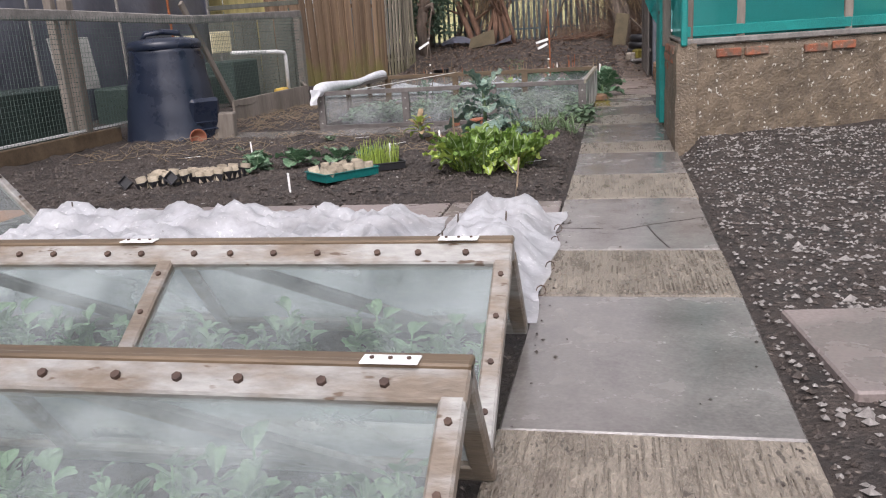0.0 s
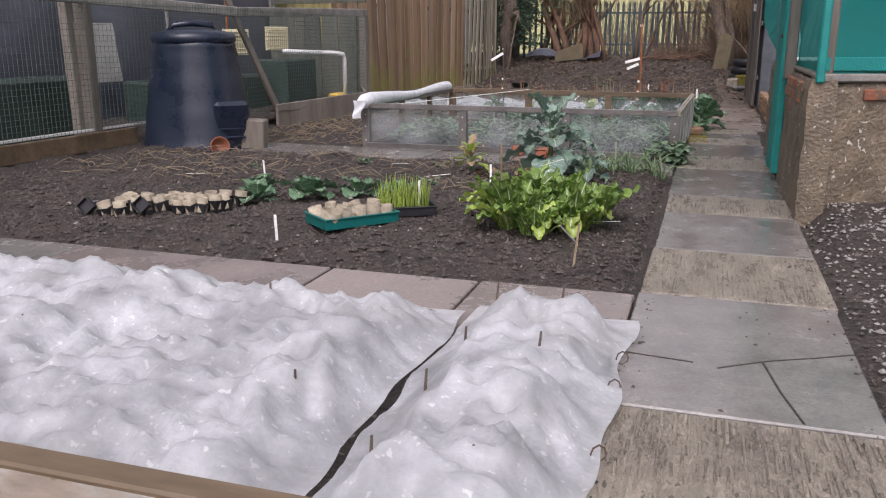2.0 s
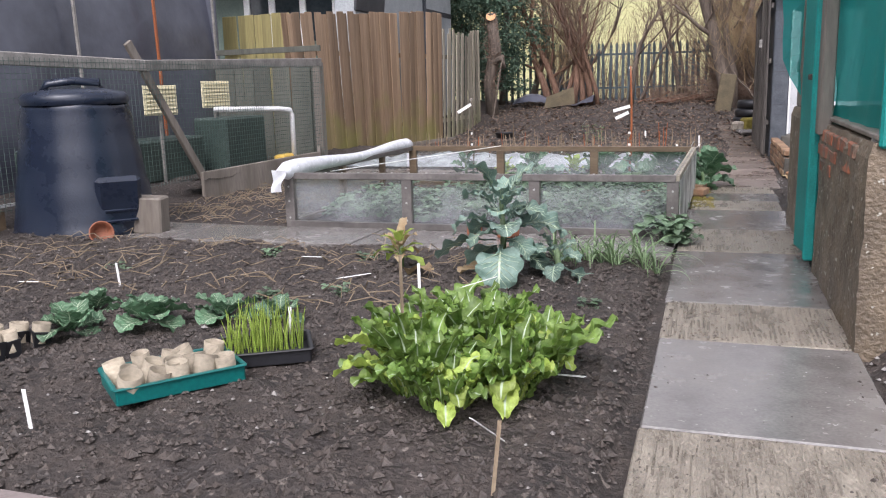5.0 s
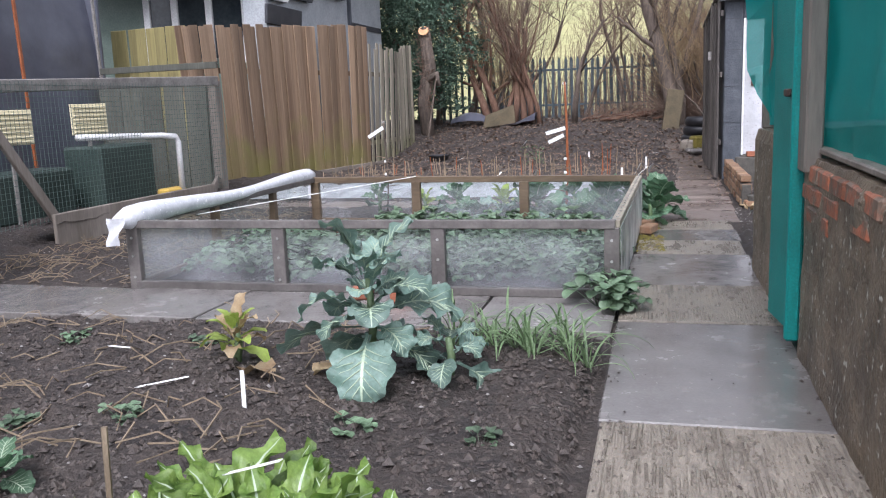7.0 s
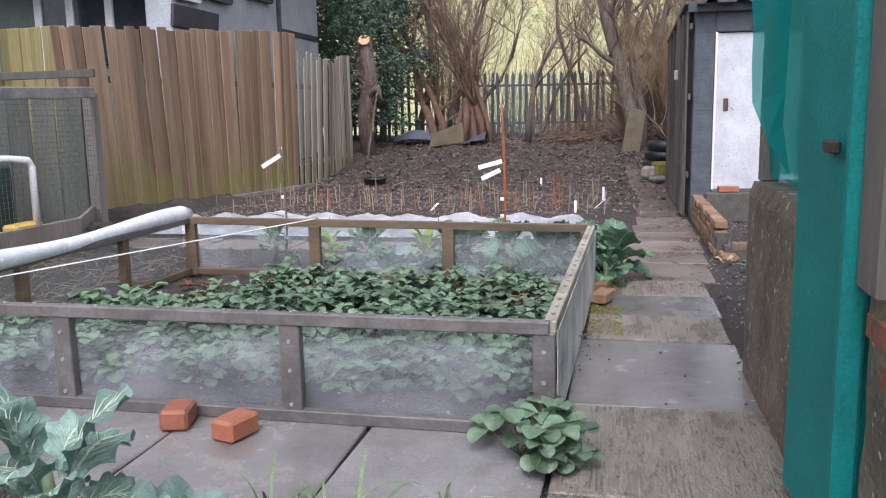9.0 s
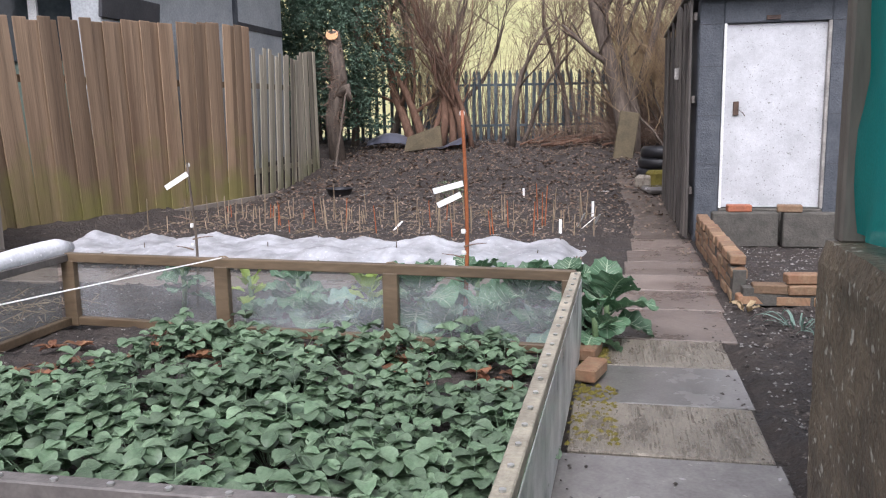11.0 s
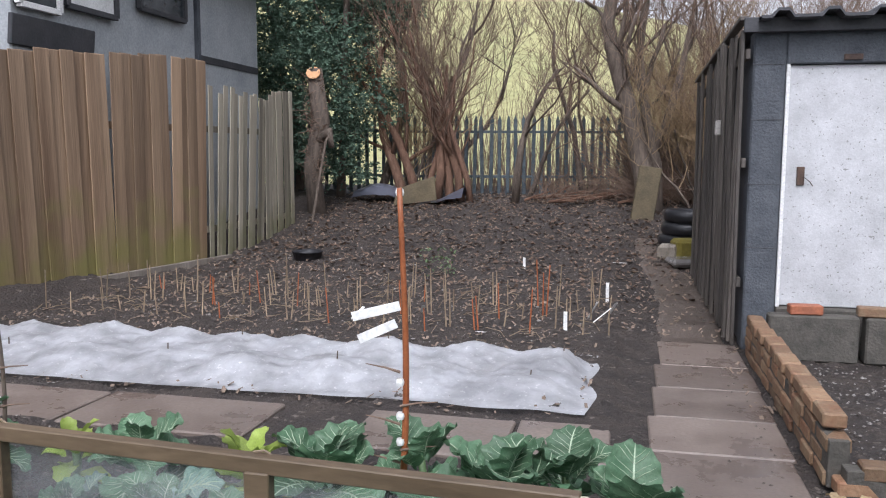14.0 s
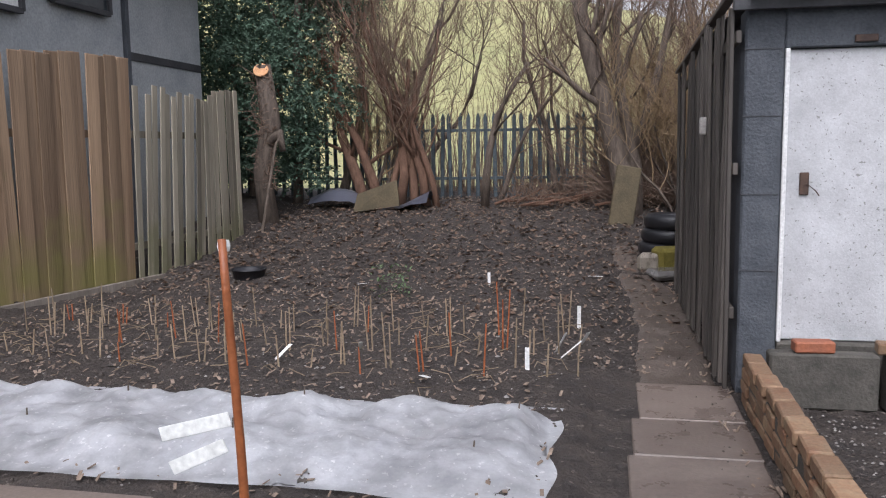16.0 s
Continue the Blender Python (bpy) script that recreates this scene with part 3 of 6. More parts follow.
def make_black_shelter():
    s = thing("black_sheeted_shelter", "tall shelter of taut black plastic sheeting with battens", "shelter")
    mbs = MB()
    n, m = 60, 24
    mbs.v = [(-7.0 + 0.03 * math.sin(i * 0.9) * math.sin(j * 0.3) + 0.02 * nz(i, j, 0.3, 1) - 0.9 * (j / m) ** 3, 1.0 + 14.6 * i / n, 4.4 * j / m) for j in range(m + 1) for i in range(n + 1)]
    mbs.f = [(j * (n + 1) + i, j * (n + 1) + i + 1, (j + 1) * (n + 1) + i + 1, (j + 1) * (n + 1) + i) for j in range(m) for i in range(n)]
    part("side_sheet", mbs, M_BLACK, s, smooth=True)
    part("end_wall", MB().cbox((-8.2, 15.62, 2.1), (2.4, 0.05, 4.2), 0.01), M_BLACK, s)
    part("roof", MB().cbox((-8.9, 8.3, 4.4), (2.2, 14.6, 0.06), 0.01), M_BLACK, s)
    for y, red in ((3.4, 0), (6.2, 0), (8.6, 0), (10.6, 0), (12.6, 0), (14.1, 1), (15.5, 0)):
        part("batten", MB().beam((-6.94, y, 0.05), (-6.96, y - 0.05, 3.2), 0.04, 0.03, 0.004, up=(1, 0, 0)), M_CANE if red else M_FRAMEGREY, s,
             "red brown batten" if red else "")
    return s


make_black_shelter()
for i, (y, z, c, w, h) in enumerate(((12.6, 1.05, 0, 0.45, 0.34), (13.9, 1.1, 0, 0.45, 0.34))):
    v = thing("louvre_vent", "cream plastic louvre vent on the shelter wall", "vent", "vents on the shelter", at=pose(-5.9 - 0.1 * i, y, z, 0, 0, 72))
    part("backing", MB().cbox((0, 0, 0), (w, 0.02, h), 0.004), M_CREAM, v)
    for k in range(7):
        part("slat", MB().beam((-w / 2 + 0.03, -0.015, -h / 2 + 0.045 * (k + 0.7)), (w / 2 - 0.03, -0.015, -h / 2 + 0.045 * (k + 0.7)), 0.02, 0.018, 0.003), M_CREAM, v)
    part("support", MB().beam((0, 0.03, -z), (0, 0.03, 0.1), 0.04, 0.03), M_FRAMEGREY, v)
for x, y, z, w, h in ((-5.75, 7.6, 0.95, 0.6, 0.55), (-5.8, 9.7, 0.95, 0.6, 0.6), (-5.75, 6.4, 0.75, 0.7, 0.5)):
    bd = thing("propped_board", "grey sheet panel propped behind the wire fence", "panel", "grey panels behind the fence", at=pose(x, y, 0, 0, 0, 80))
    part("sheet", MB().cbox((0, 0, z), (w, 0.02, h), 0.004, Matrix.Rotation(radians(-8), 4, "X")), M_BOARD, bd)
    part("leg", MB().beam((0, 0.05, 0), (0, 0.05, z + 0.2), 0.05, 0.03), M_FRAMEGREY, bd)
M_TROUGH = mat("dark_green_plastic", (0.02, 0.035, 0.03), (0.04, 0.06, 0.05), 2, 0.5, 0.3, 30)
for x, y, w, h in ((-6.1, 8.4, 2.6, 0.62), (-6.2, 12.2, 2.6, 0.5), (-6.0, 14.2, 1.0, 0.7)):
    tr = MB().cbox((0, 0, h / 2), (0.5, w, h), 0.03)
    tagged(new("plastic_trough", tr.mesh("plastic_trough", M_TROUGH)), "dark green plastic trough behind the wire fence", "trough", "troughs behind the fence").matrix_world = pose(x, y, 0.1, 0, 0, 0)
pipe = thing("white_pipe", "white plastic pipe bent over the raised bed", "pipe")
part("tube", MB().rod([(-5.28, 12.75, 0.93), (-5.0, 13.75, 0.90), (-4.94, 13.92, 0.88), (-4.93, 13.95, 0.82), (-4.93, 13.95, 0.28)], 0.032, 8), M_WHITE, pipe, smooth=True)
part("collar", MB().cbox((-5.0, 13.85, 0.29), (0.16, 0.36, 0.07), 0.02), M_YELLOW, pipe, "yellow plastic foot")

# ---- board fences ----
M_DULLF = mat("dull_damp_board", (0.06, 0.062, 0.05), (0.11, 0.11, 0.09), 2, 0.65, 0.4, 25, rand=0.2, stretch=(3, 3, 0.3))
def board_fence(name, a, b, top_a, top_b, w, material, label, gap=0.006, lean=0.0, jag=0.014, z0=0.0, back=True, lean_end=None):
    f = thing(name, label, "fence")
    a, b = Vector((*a, 0)), Vector((*b, 0))
    d = b - a
    n = max(1, int(d.length / w))
    ang = math.atan2(d.y, d.x)
    pm = MB().cbox((0, 0, 0.5), (w - gap + (0.03 if gap < 0.01 else 0.0), 0.016, 1.0), 0.004).mesh("plank", material)
    for i in range(n):
        p = a.lerp(b, (i + 0.5) / n)
        h = top_a + (top_b - top_a) * (i + 0.5) / n + U(-jag, jag)
        zb = base_z(p.x, p.y) + z0 - 0.03
        ob = part("plank", pm, None, f)
        ob.matrix_basis = Matrix.Translation((p.x, p.y, zb)) @ Matrix.Rotation(ang, 4, "Z") @ Matrix.Rotation(radians(lean + ((lean if lean_end is None else lean_end) - lean) * i / n + U(-0.7, 0.7) * (1 + 60 * gap)), 4, "Y") @ Matrix.Translation((0, 0.011 * (-1) ** i + U(-0.004, 0.004), 0)) @ Matrix.Diagonal((1, 1, h - zb, 1))
    if back:
        nrm = Vector((-d.y, d.x, 0)).normalized() * 0.05
        for z in (0.45, 1.7):
            part("back_rail", MB().beam(a + nrm + Vector((0, 0, z + z0)), b + nrm + Vector((0, 0, z + z0)), 0.04, 0.08), material, f)
    return f


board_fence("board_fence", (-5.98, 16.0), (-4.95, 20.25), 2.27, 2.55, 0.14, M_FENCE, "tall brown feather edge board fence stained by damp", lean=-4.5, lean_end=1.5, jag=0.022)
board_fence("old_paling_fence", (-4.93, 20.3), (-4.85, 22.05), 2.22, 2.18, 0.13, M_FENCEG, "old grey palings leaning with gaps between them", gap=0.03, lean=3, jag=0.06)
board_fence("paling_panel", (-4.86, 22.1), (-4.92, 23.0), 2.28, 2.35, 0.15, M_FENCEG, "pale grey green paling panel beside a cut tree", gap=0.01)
board_fence("yellow_board_fence", (-7.3, 16.25), (-6.02, 16.05), 2.3, 2.28, 0.15, M_YELF, "mossy yellow board fence panel")
board_fence("grey_board_fence", (-6.9, 15.35), (-5.12, 15.2), 1.5, 1.46, 0.15, M_DULLF, "grey green board panel closing the raised bed")
part_gravel = thing("gravel_board", "long mossy board along the fence foot", "gravel board")
part("board", MB().beam((-5.6, 17.0, 0.05), (-4.8, 20.6, 0.06), 0.05, 0.1), M_WOOD, part_gravel)


def make_grey_summerhouse():
    h = thing("summerhouse", "grey felted summerhouse with white framed windows", "garden building")
    X = -5.75
    part("wall", MB().cbox((X - 0.2, 20.8, 2.0), (0.4, 5.6, 4.0), 0.02), M_FELT, h)
    part("lower_cladding", MB().cbox((X + 0.03, 18.6, 2.6), (0.05, 1.3, 0.3), 0.01, Matrix.Rotation(0.1, 4, "Y")), M_ROOF, h, "dark overlapping boards")
    part("corner_trim", MB().beam((X + 0.03, 21.6, 0), (X + 0.03, 21.6, 3.95), 0.06, 0.08), M_GREYBLK, h)
    part("felt_strip", MB().cbox((X + 0.012, 22.6, 2.72), (0.02, 1.9, 0.1), 0.004), M_ROOF, h)
    part("roof", MB().cbox((X - 0.5, 20.8, 4.06), (1.9, 6.0, 0.12), 0.03, Matrix.Rotation(radians(4), 4, "Y")), M_ROOF, h)
    part("gutter", MB().beam((X + 0.4, 17.9, 3.98), (X + 0.4, 23.8, 3.98), 0.1, 0.1, 0.02), M_ROOF, h)
    for y0, y1, z0, z1, kind in ((18.05, 18.65, 2.85, 3.8, "w"), (18.78, 19.65, 2.95, 3.8, "d"), (20.15, 21.2, 3.15, 3.85, "w")):
        win = part("window", MB().cbox((X + 0.03, (y0 + y1) / 2, (z0 + z1) / 2), (0.06, y1 - y0, z1 - z0), 0.01), M_WHITE if kind == "d" else M_WINDOW, h)
        fr = M_ROOF if kind == "d" or y0 > 20 else M_WHITE
        for ya in (y0, y1):
            part("window_frame", MB().beam((X + 0.07, ya, z0), (X + 0.07, ya, z1), 0.06, 0.06), fr, win)
        for za in (z0, z1):
            part("window_frame", MB().beam((X + 0.07, y0, za), (X + 0.07, y1, za), 0.06, 0.06), fr, win)
    return h


make_grey_summerhouse()
gh = thing("green_hut", "dull green timber hut with dark glazing", "hut")
part("wall", MB().cbox((-7.9, 19.4, 1.7), (3.4, 1.9, 3.4), 0.02), M_DGREEN, gh)
part("roof", MB().cbox((-7.6, 18.9, 3.5), (3.6, 2.6, 0.3), 0.05, Matrix.Rotation(radians(-5), 4, "X")), M_ROOF, gh)
part("fascia", MB().beam((-9.3, 17.7, 3.4), (-6.0, 17.7, 3.34), 0.05, 0.2), M_ROOF, gh)
for x in (-8.1, -7.58, -6.95, -6.3):
    part("window_post", MB().beam((x, 18.4, 1.9), (x, 18.4, 3.3), 0.12, 0.06, 0.006, up=(0, 1, 0)), M_WHITE, gh)
for x0, x1 in ((-8.04, -7.64), (-7.52, -7.01), (-6.89, -6.36)):
    part("glazing", MB().cbox(((x0 + x1) / 2, 18.42, 2.65), (x1 - x0, 0.03, 1.3), 0.005), M_WINDOW, gh)

# ---- greenhouse on the east side of the path ----
def make_greenhouse():
    g = thing("greenhouse", "greenhouse on a stained masonry base wrapped in teal netting", "greenhouse")
    W, E, S, N_ = 0.86, 3.6, 7.95, 11.4
    # plinth walls with render, the doorway left open on the west side
    def wall(name, x0, y0, x1, y1, z):
        t = MB()
        n = max(2, int(math.hypot(x1 - x0, y1 - y0) / 0.06))
        mz = 14
        L2 = Vector((x1 - x0, y1 - y0, 0))
        nr = Vector((L2.y, -L2.x, 0)).normalized()
        for side in (0, 1):
            o = len(t.v)
            for j in range(mz + 1):
                for i in range(n + 1):
                    p = Vector((x0, y0, 0)) + L2 * (i / n)
                    zz = z * j / mz
                    b = (0.012 * nz(p.x + p.y, zz, 4, side) + 0.008 * nz(p.x + p.y, zz, 14, side)) - 0.02 * (1 if j == mz else 0)
                    q = p + nr * ((0.07 + b) if side == 0 else -0.09)
                    t.v.append((q.x, q.y, zz + (0.015 * nz(p.x, p.y, 6, 3) if j == mz else -0.05 * (j == 0))))
            for j in range(mz):
                for i in range(n):
                    a = o + j * (n + 1) + i
                    q = (a, a + 1, a + n + 2, a + n + 1)
                    t.f.append(q if side == 0 else q[::-1])
        o2 = (mz + 1) * (n + 1)
        top = mz * (n + 1)
        for i in range(n):
            t.f.append((top + i, top + i + 1, o2 + top + i + 1, o2 + top + i))
        for i in (0, n):
            for j in range(mz):
                a = j * (n + 1) + i
                t.f.append((a, a + n + 1, o2 + a + n + 1, o2 + a))
        return part(name, t, M_RENDER, g, smooth=False)
    wall("plinth_wall", W - 0.02, S + 0.07, E, S + 1.29, 0.84)
    ws = wall("plinth_wall", W, 9.5, W, S, 0.86)
    wall("plinth_wall", W, N_, W, 10.3, 0.9)
    wall("plinth_wall", E, N_, W, N_, 0.9)
    # exposed bricks where the render has fallen
    bm_ = MB().cbox((0, 0, 0), (0.03, 0.215, 0.068), 0.008).mesh("brick", M_FLAKED)
    for k, (y, z) in enumerate(((9.3, 0.80), (9.07, 0.80), (8.84, 0.80), (9.4, 0.72), (9.18, 0.72), (8.95, 0.72), (9.28, 0.64), (9.05, 0.64), (8.6, 0.8), (8.37, 0.8), (8.5, 0.72))):
        ob = part("brick", bm_, None, ws)
        ob.matrix_basis = pose(W - 0.061, y + U(-0.01, 0.01), z, U(-2, 2), U(-4, 4), U(-3, 3))
    for x, z in ((1.18, 0.77), (1.41, 0.77), (1.9, 0.76), (2.14, 0.77)):
        ob = part("brick", bm_, None, ws)
        ob.matrix_basis = pose(x + 0.03, S + 0.07 - 0.075 + 0.444 * (x - 0.84), z, 0, 0, 114)
    part("sill", MB().beam((W + 0.01, S, 0.88), (W + 0.01, 9.45, 0.89), 0.10, 0.025, 0.006), M_WOOD, g)
    part("sill", MB().beam((W - 0.02, S + 0.05, 0.87), (E, S + 1.27, 0.87), 0.14, 0.05, 0.01), M_FRAMEGREY, g)
    # netting walls, slightly slack
    def net(name, p0, p1, z0, z1, sag=0.03, seed=1):
        t = MB()
        n, m = 26, 20
        a, b = Vector(p0), Vector(p1)
        nr = Vector((b.y - a.y, a.x - b.x, 0)).normalized()
        t.v = [tuple(a.lerp(b, i / n) + nr * (sag * nz(i * 0.3, j * 0.3, 1, seed) - sag * 0.6 * math.sin(math.pi * i / n) * math.sin(math.pi * j / m)) + Vector((0, 0, z0 + (z1 - z0) * j / m))) for j in range(m + 1) for i in range(n + 1)]
        t.f = [(j * (n + 1) + i, j * (n + 1) + i + 1, (j + 1) * (n + 1) + i + 1, (j + 1) * (n + 1) + i) for j in range(m) for i in range(n)]
        return part(name, t, M_TEALN, g, smooth=True)
    net("netting", (W, 9.6, 0), (W, S + 0.02, 0), 0.9, 2.35, seed=2)
    net("netting", (W, S + 0.02, 0), (E, S + 1.25, 0), 0.88, 2.35, seed=3)
    net("netting", (W, N_ - 0.05, 0), (W, 10.3, 0), 0.93, 2.35, seed=4)
    net("netting", (E, N_ - 0.05, 0), (W, N_ - 0.05, 0), 0.93, 2.35, seed=5)
    for p, q, w in (((W - 0.06, 9.46, 0.80), (W - 0.06, 9.46, 2.4), 0.07), ((W + 0.02, S + 0.05, 0.85), (W + 0.02, S + 0.05, 2.4), 0.08),
                    ((W, N_ - 0.05, 0.9), (W, N_ - 0.05, 2.4), 0.08), ((1.3, S + 0.24, 0.86), (1.3, S + 0.24, 2.35), 0.07), ((2.2, S + 0.64, 0.86), (2.2, S + 0.64, 2.35), 0.07)):
        part("post", MB().beam(p, q, w, 0.17 if p[1] == 9.46 else 0.07, 0.008, up=(0, 1, 0)), M_WOOD, g)
    part("teal_corner", MB().beam((W - 0.01, S - 0.0, 0.84), (W - 0.01, S - 0.0, 2.4), 0.05, 0.05, 0.01), M_TEAL, g)
    part("cross_rail", MB().beam((W, S + 0.03, 1.5), (E, S + 1.25, 1.5), 0.05, 0.06), M_TEAL, g)
    part("cross_rail", MB().beam((W, S + 0.03, 0.95), (E, S + 1.25, 0.95), 0.06, 0.08), M_TEAL, g)
    part("bracket", MB().cbox((W - 0.045, 9.42, 1.12), (0.012, 0.05, 0.06), 0.003), M_METAL, g)
    part("roof", MB().cbox((2.2, 9.75, 2.5), (3.0, 3.5, 0.06), 0.02), M_TEALN, g)
    part("bench", MB().cbox((2.45, 10.25, 0.95), (0.8, 1.9, 0.05), 0.01), M_RAIL, g, "wooden staging inside")
    for x, y in ((2.1, 9.4), (2.8, 9.4), (2.1, 11.1), (2.8, 11.1)):
        part("bench_leg", MB().beam((x, y, 0.0), (x, y, 0.93), 0.05, 0.05), M_RAIL, g)
    part("terracotta_pot", MB().lathe([(0.09, 0.98), (0.13, 1.2), (0.14, 1.2), (0.14, 1.24), (0.11, 1.24)], 14, (2.3, 9.6, -0.005)), M_BRICK, g, smooth=True)
    part("floor", MB().cbox((2.2, 10.2, 0.02), (2.5, 2.2, 0.04), 0.01), M_SLAB, g)
    # open door wrapped in netting
    d = part("door", MB().cbox((0.79, 9.85, 1.16), (0.05, 0.52, 2.24), 0.012, Matrix.Rotation(radians(7), 4, "Z")), M_TEAL, g, "door covered with teal netting")
    part("door_edge", MB().beam((0.77, 9.58, 0.05), (0.77, 9.58, 2.28), 0.06, 0.05, 0.01), M_TEAL, d)
    part("latch", MB().cbox((0.75, 9.78, 1.12), (0.02, 0.12, 0.035), 0.006), M_RUST, d)
    flap = MB()
    for i in range(9):
        t = i / 8
        flap.v += [(0.75, 10.35 + 0.12 * t, 1.95 - 0.9 * t), (0.75 - 0.16 * math.sin(math.pi * t) * (1 + 0.2 * math.sin(9 * t)), 10.3, 1.95 - 0.95 * t)]
    flap.f = [(2 * i, 2 * i + 1, 2 * i + 3, 2 * i + 2) for i in range(8)]
    part("loose_flap", flap, M_TEALN, g, "loose flap of teal netting")
    return g


M_FLAKED = mat("brick_under_render", (0.34, 0.11, 0.055), (0.15, 0.105, 0.075), 9, 0.6, 0.8, 50, rand=0.25, sharp=0.08, dist=0.008, spec=(0.36, 0.33, 0.28), speck_at=0.69)


def net_material():
    m = mat("teal_net_sheet", (0.01, 0.22, 0.21), (0.014, 0.31, 0.29), 1.5, 0.5, 0.3, 140, dist=0.006)
    N, L = m.node_tree.nodes, m.node_tree.links
    tr, tl = N.new("ShaderNodeBsdfTransparent"), N.new("ShaderNodeBsdfTranslucent")
    tr.inputs[0].default_value = (0.5, 0.85, 0.82, 1)
    tl.inputs[0].default_value = (0.02, 0.5, 0.47, 1)
    m1, m2 = N.new("ShaderNodeMixShader"), N.new("ShaderNodeMixShader")
    m1.inputs[0].default_value, m2.inputs[0].default_value = 0.4, 0.3
    L.new(N["Principled BSDF"].outputs[0], m1.inputs[1])
    L.new(tl.outputs[0], m1.inputs[2])
    L.new(m1.outputs[0], m2.inputs[1])
    L.new(tr.outputs[0], m2.inputs[2])
    L.new(m2.outputs[0], N["Material Output"].inputs["Surface"])
    return m


M_TEALN = net_material()
make_greenhouse()

# ---- block shed with the white door, slatted side and brick bed ----
def make_shed():
    s = thing("block_shed", "grey painted block shed with a flaking white door", "shed")
    X, Y = 0.98, 17.05
    D0, D1, ZT, ZB = 1.2, 2.12, 2.03, 0.33
    part("front_pier", MB().cbox(((X + D0) / 2, Y + 0.1, 1.13), (D0 - X, 0.2, 2.26), 0.012), M_GREYBLK, s)
    part("front_wall", MB().cbox(((D1 + 4.0) / 2, Y + 0.1, 1.13), (4.0 - D1, 0.2, 2.26), 0.012), M_GREYBLK, s)
    part("lintel", MB().cbox(((D0 + D1) / 2, Y + 0.1, (ZT + 2.26) / 2), (D1 - D0, 0.2, 2.26 - ZT), 0.008), M_GREYBLK, s)
    part("threshold", MB().cbox(((D0 + D1) / 2, Y + 0.1, ZB / 2), (D1 - D0, 0.24, ZB), 0.012), M_MORTAR, s)
    d = part("door", MB().cbox(((D0 + D1) / 2, Y + 0.06, (ZT + ZB) / 2), (D1 - D0 - 0.012, 0.045, ZT - ZB - 0.01), 0.006), M_DOOR, s, "white flaking door")
    part("latch_plate", MB().cbox((D0 + 0.13, Y + 0.03, 1.26), (0.05, 0.02, 0.13), 0.004), M_RUST, d)
    part("latch_wire", MB().rod([(D0 + 0.14, Y + 0.015, 1.26), (D0 + 0.19, Y + 0.01, 1.22), (D0 + 0.21, Y + 0.01, 1.19)], 0.004, 5), M_RUST, d)
    part("door_jamb", MB().beam((D0 + 0.012, Y + 0.02, ZB), (D0 + 0.012, Y + 0.02, ZT), 0.025, 0.06), M_WHITE, s)
    part("door_jamb", MB().beam((D1 - 0.012, Y + 0.02, ZB), (D1 - 0.012, Y + 0.02, ZT), 0.03, 0.06), M_FRAMEGREY, s)
    part("hasp", MB().cbox((1.62, Y - 0.01, 2.07), (0.12, 0.02, 0.04), 0.004), M_RUST, s)
    for z in (0.75, 1.2, 1.65, 2.03):
        part("block_joint", MB().cbox((X + 0.1, Y - 0.001, z), (0.21, 0.006, 0.006), 0.001), M_ROOF, s)
        part("block_joint", MB().cbox((D1 + 0.2, Y - 0.001, z), (0.36, 0.006, 0.006), 0.001), M_ROOF, s)
    part("side_wall", MB().cbox((X + 0.1, 18.9, 1.1), (0.16, 3.5, 2.2), 0.012), M_ROOF, s)
    part("back_wall", MB().cbox((2.5, 20.6, 1.1), (3.0, 0.16, 2.2), 0.012), M_ROOF, s)
    roof = MB()
    n, m = 90, 4
    roof.v = [(0.99 + 3.1 * i / n, Y - 0.22 + 4.0 * j / m, 2.33 + 0.045 * (1 if (i // 3) % 3 == 1 else 0) + 0.02 * j / m + U(0, 0.004)) for j in range(m + 1) for i in range(n + 1)]
    roof.v += [(x, y, z - 0.02) for x, y, z in roof.v]
    o = (m + 1) * (n + 1)
    for j in range(m):
        for i in range(n):
            a = j * (n + 1) + i
            roof.f += [(a, a + 1, a + n + 2, a + n + 1), (o + a + n + 1, o + a + n + 2, o + a + 1, o + a)]
    for i in range(n):
        roof.f.append((i + 1, i, o + i, o + i + 1))
    part("corrugated_roof", roof, M_ROOF, s)
    part("fascia", MB().beam((0.9, Y - 0.06, 2.29), (4.0, Y - 0.06, 2.29), 0.04, 0.1), M_ROOF, s)
    return s


make_shed()
M_SLAT = mat("dark_slat", (0.045, 0.039, 0.034), (0.12, 0.104, 0.09), 3, 0.65, 0.5, 40, rand=0.35, stretch=(1, 1, 0.15), dist=0.006)
slats = thing("slatted_screen", "dark weathered vertical slats along the shed side", "screen")
for i in range(27):
    y = 17.02 + i * 0.135
    part("slat", MB().beam((0.9 + U(-0.015, 0.015), y, 0.04), (0.9 + U(-0.03, 0.03), y + U(-0.05, 0.05), 2.3 - 0.10 * (i / 27) + U(-0.05, 0.03)), 0.045 + U(-0.012, 0.02), 0.025, 0.004, up=(1, 0, 0)), M_SLAT, slats)
for z in (0.5, 1.35, 2.1):
    part("rail", MB().beam((0.94, 17.02, z), (0.94, 20.6, z - 0.05), 0.03, 0.07), M_SLAT, slats)
part("capping", MB().beam((0.9, 17.0, 2.34), (0.9, 20.7, 2.22), 0.06, 0.03), M_SLAT, slats)
hang = MB().cbox((0.85, 17.9, 1.62), (0.05, 0.05, 0.12), 0.01)
part("hanging_tag", hang, M_STONE, slats)


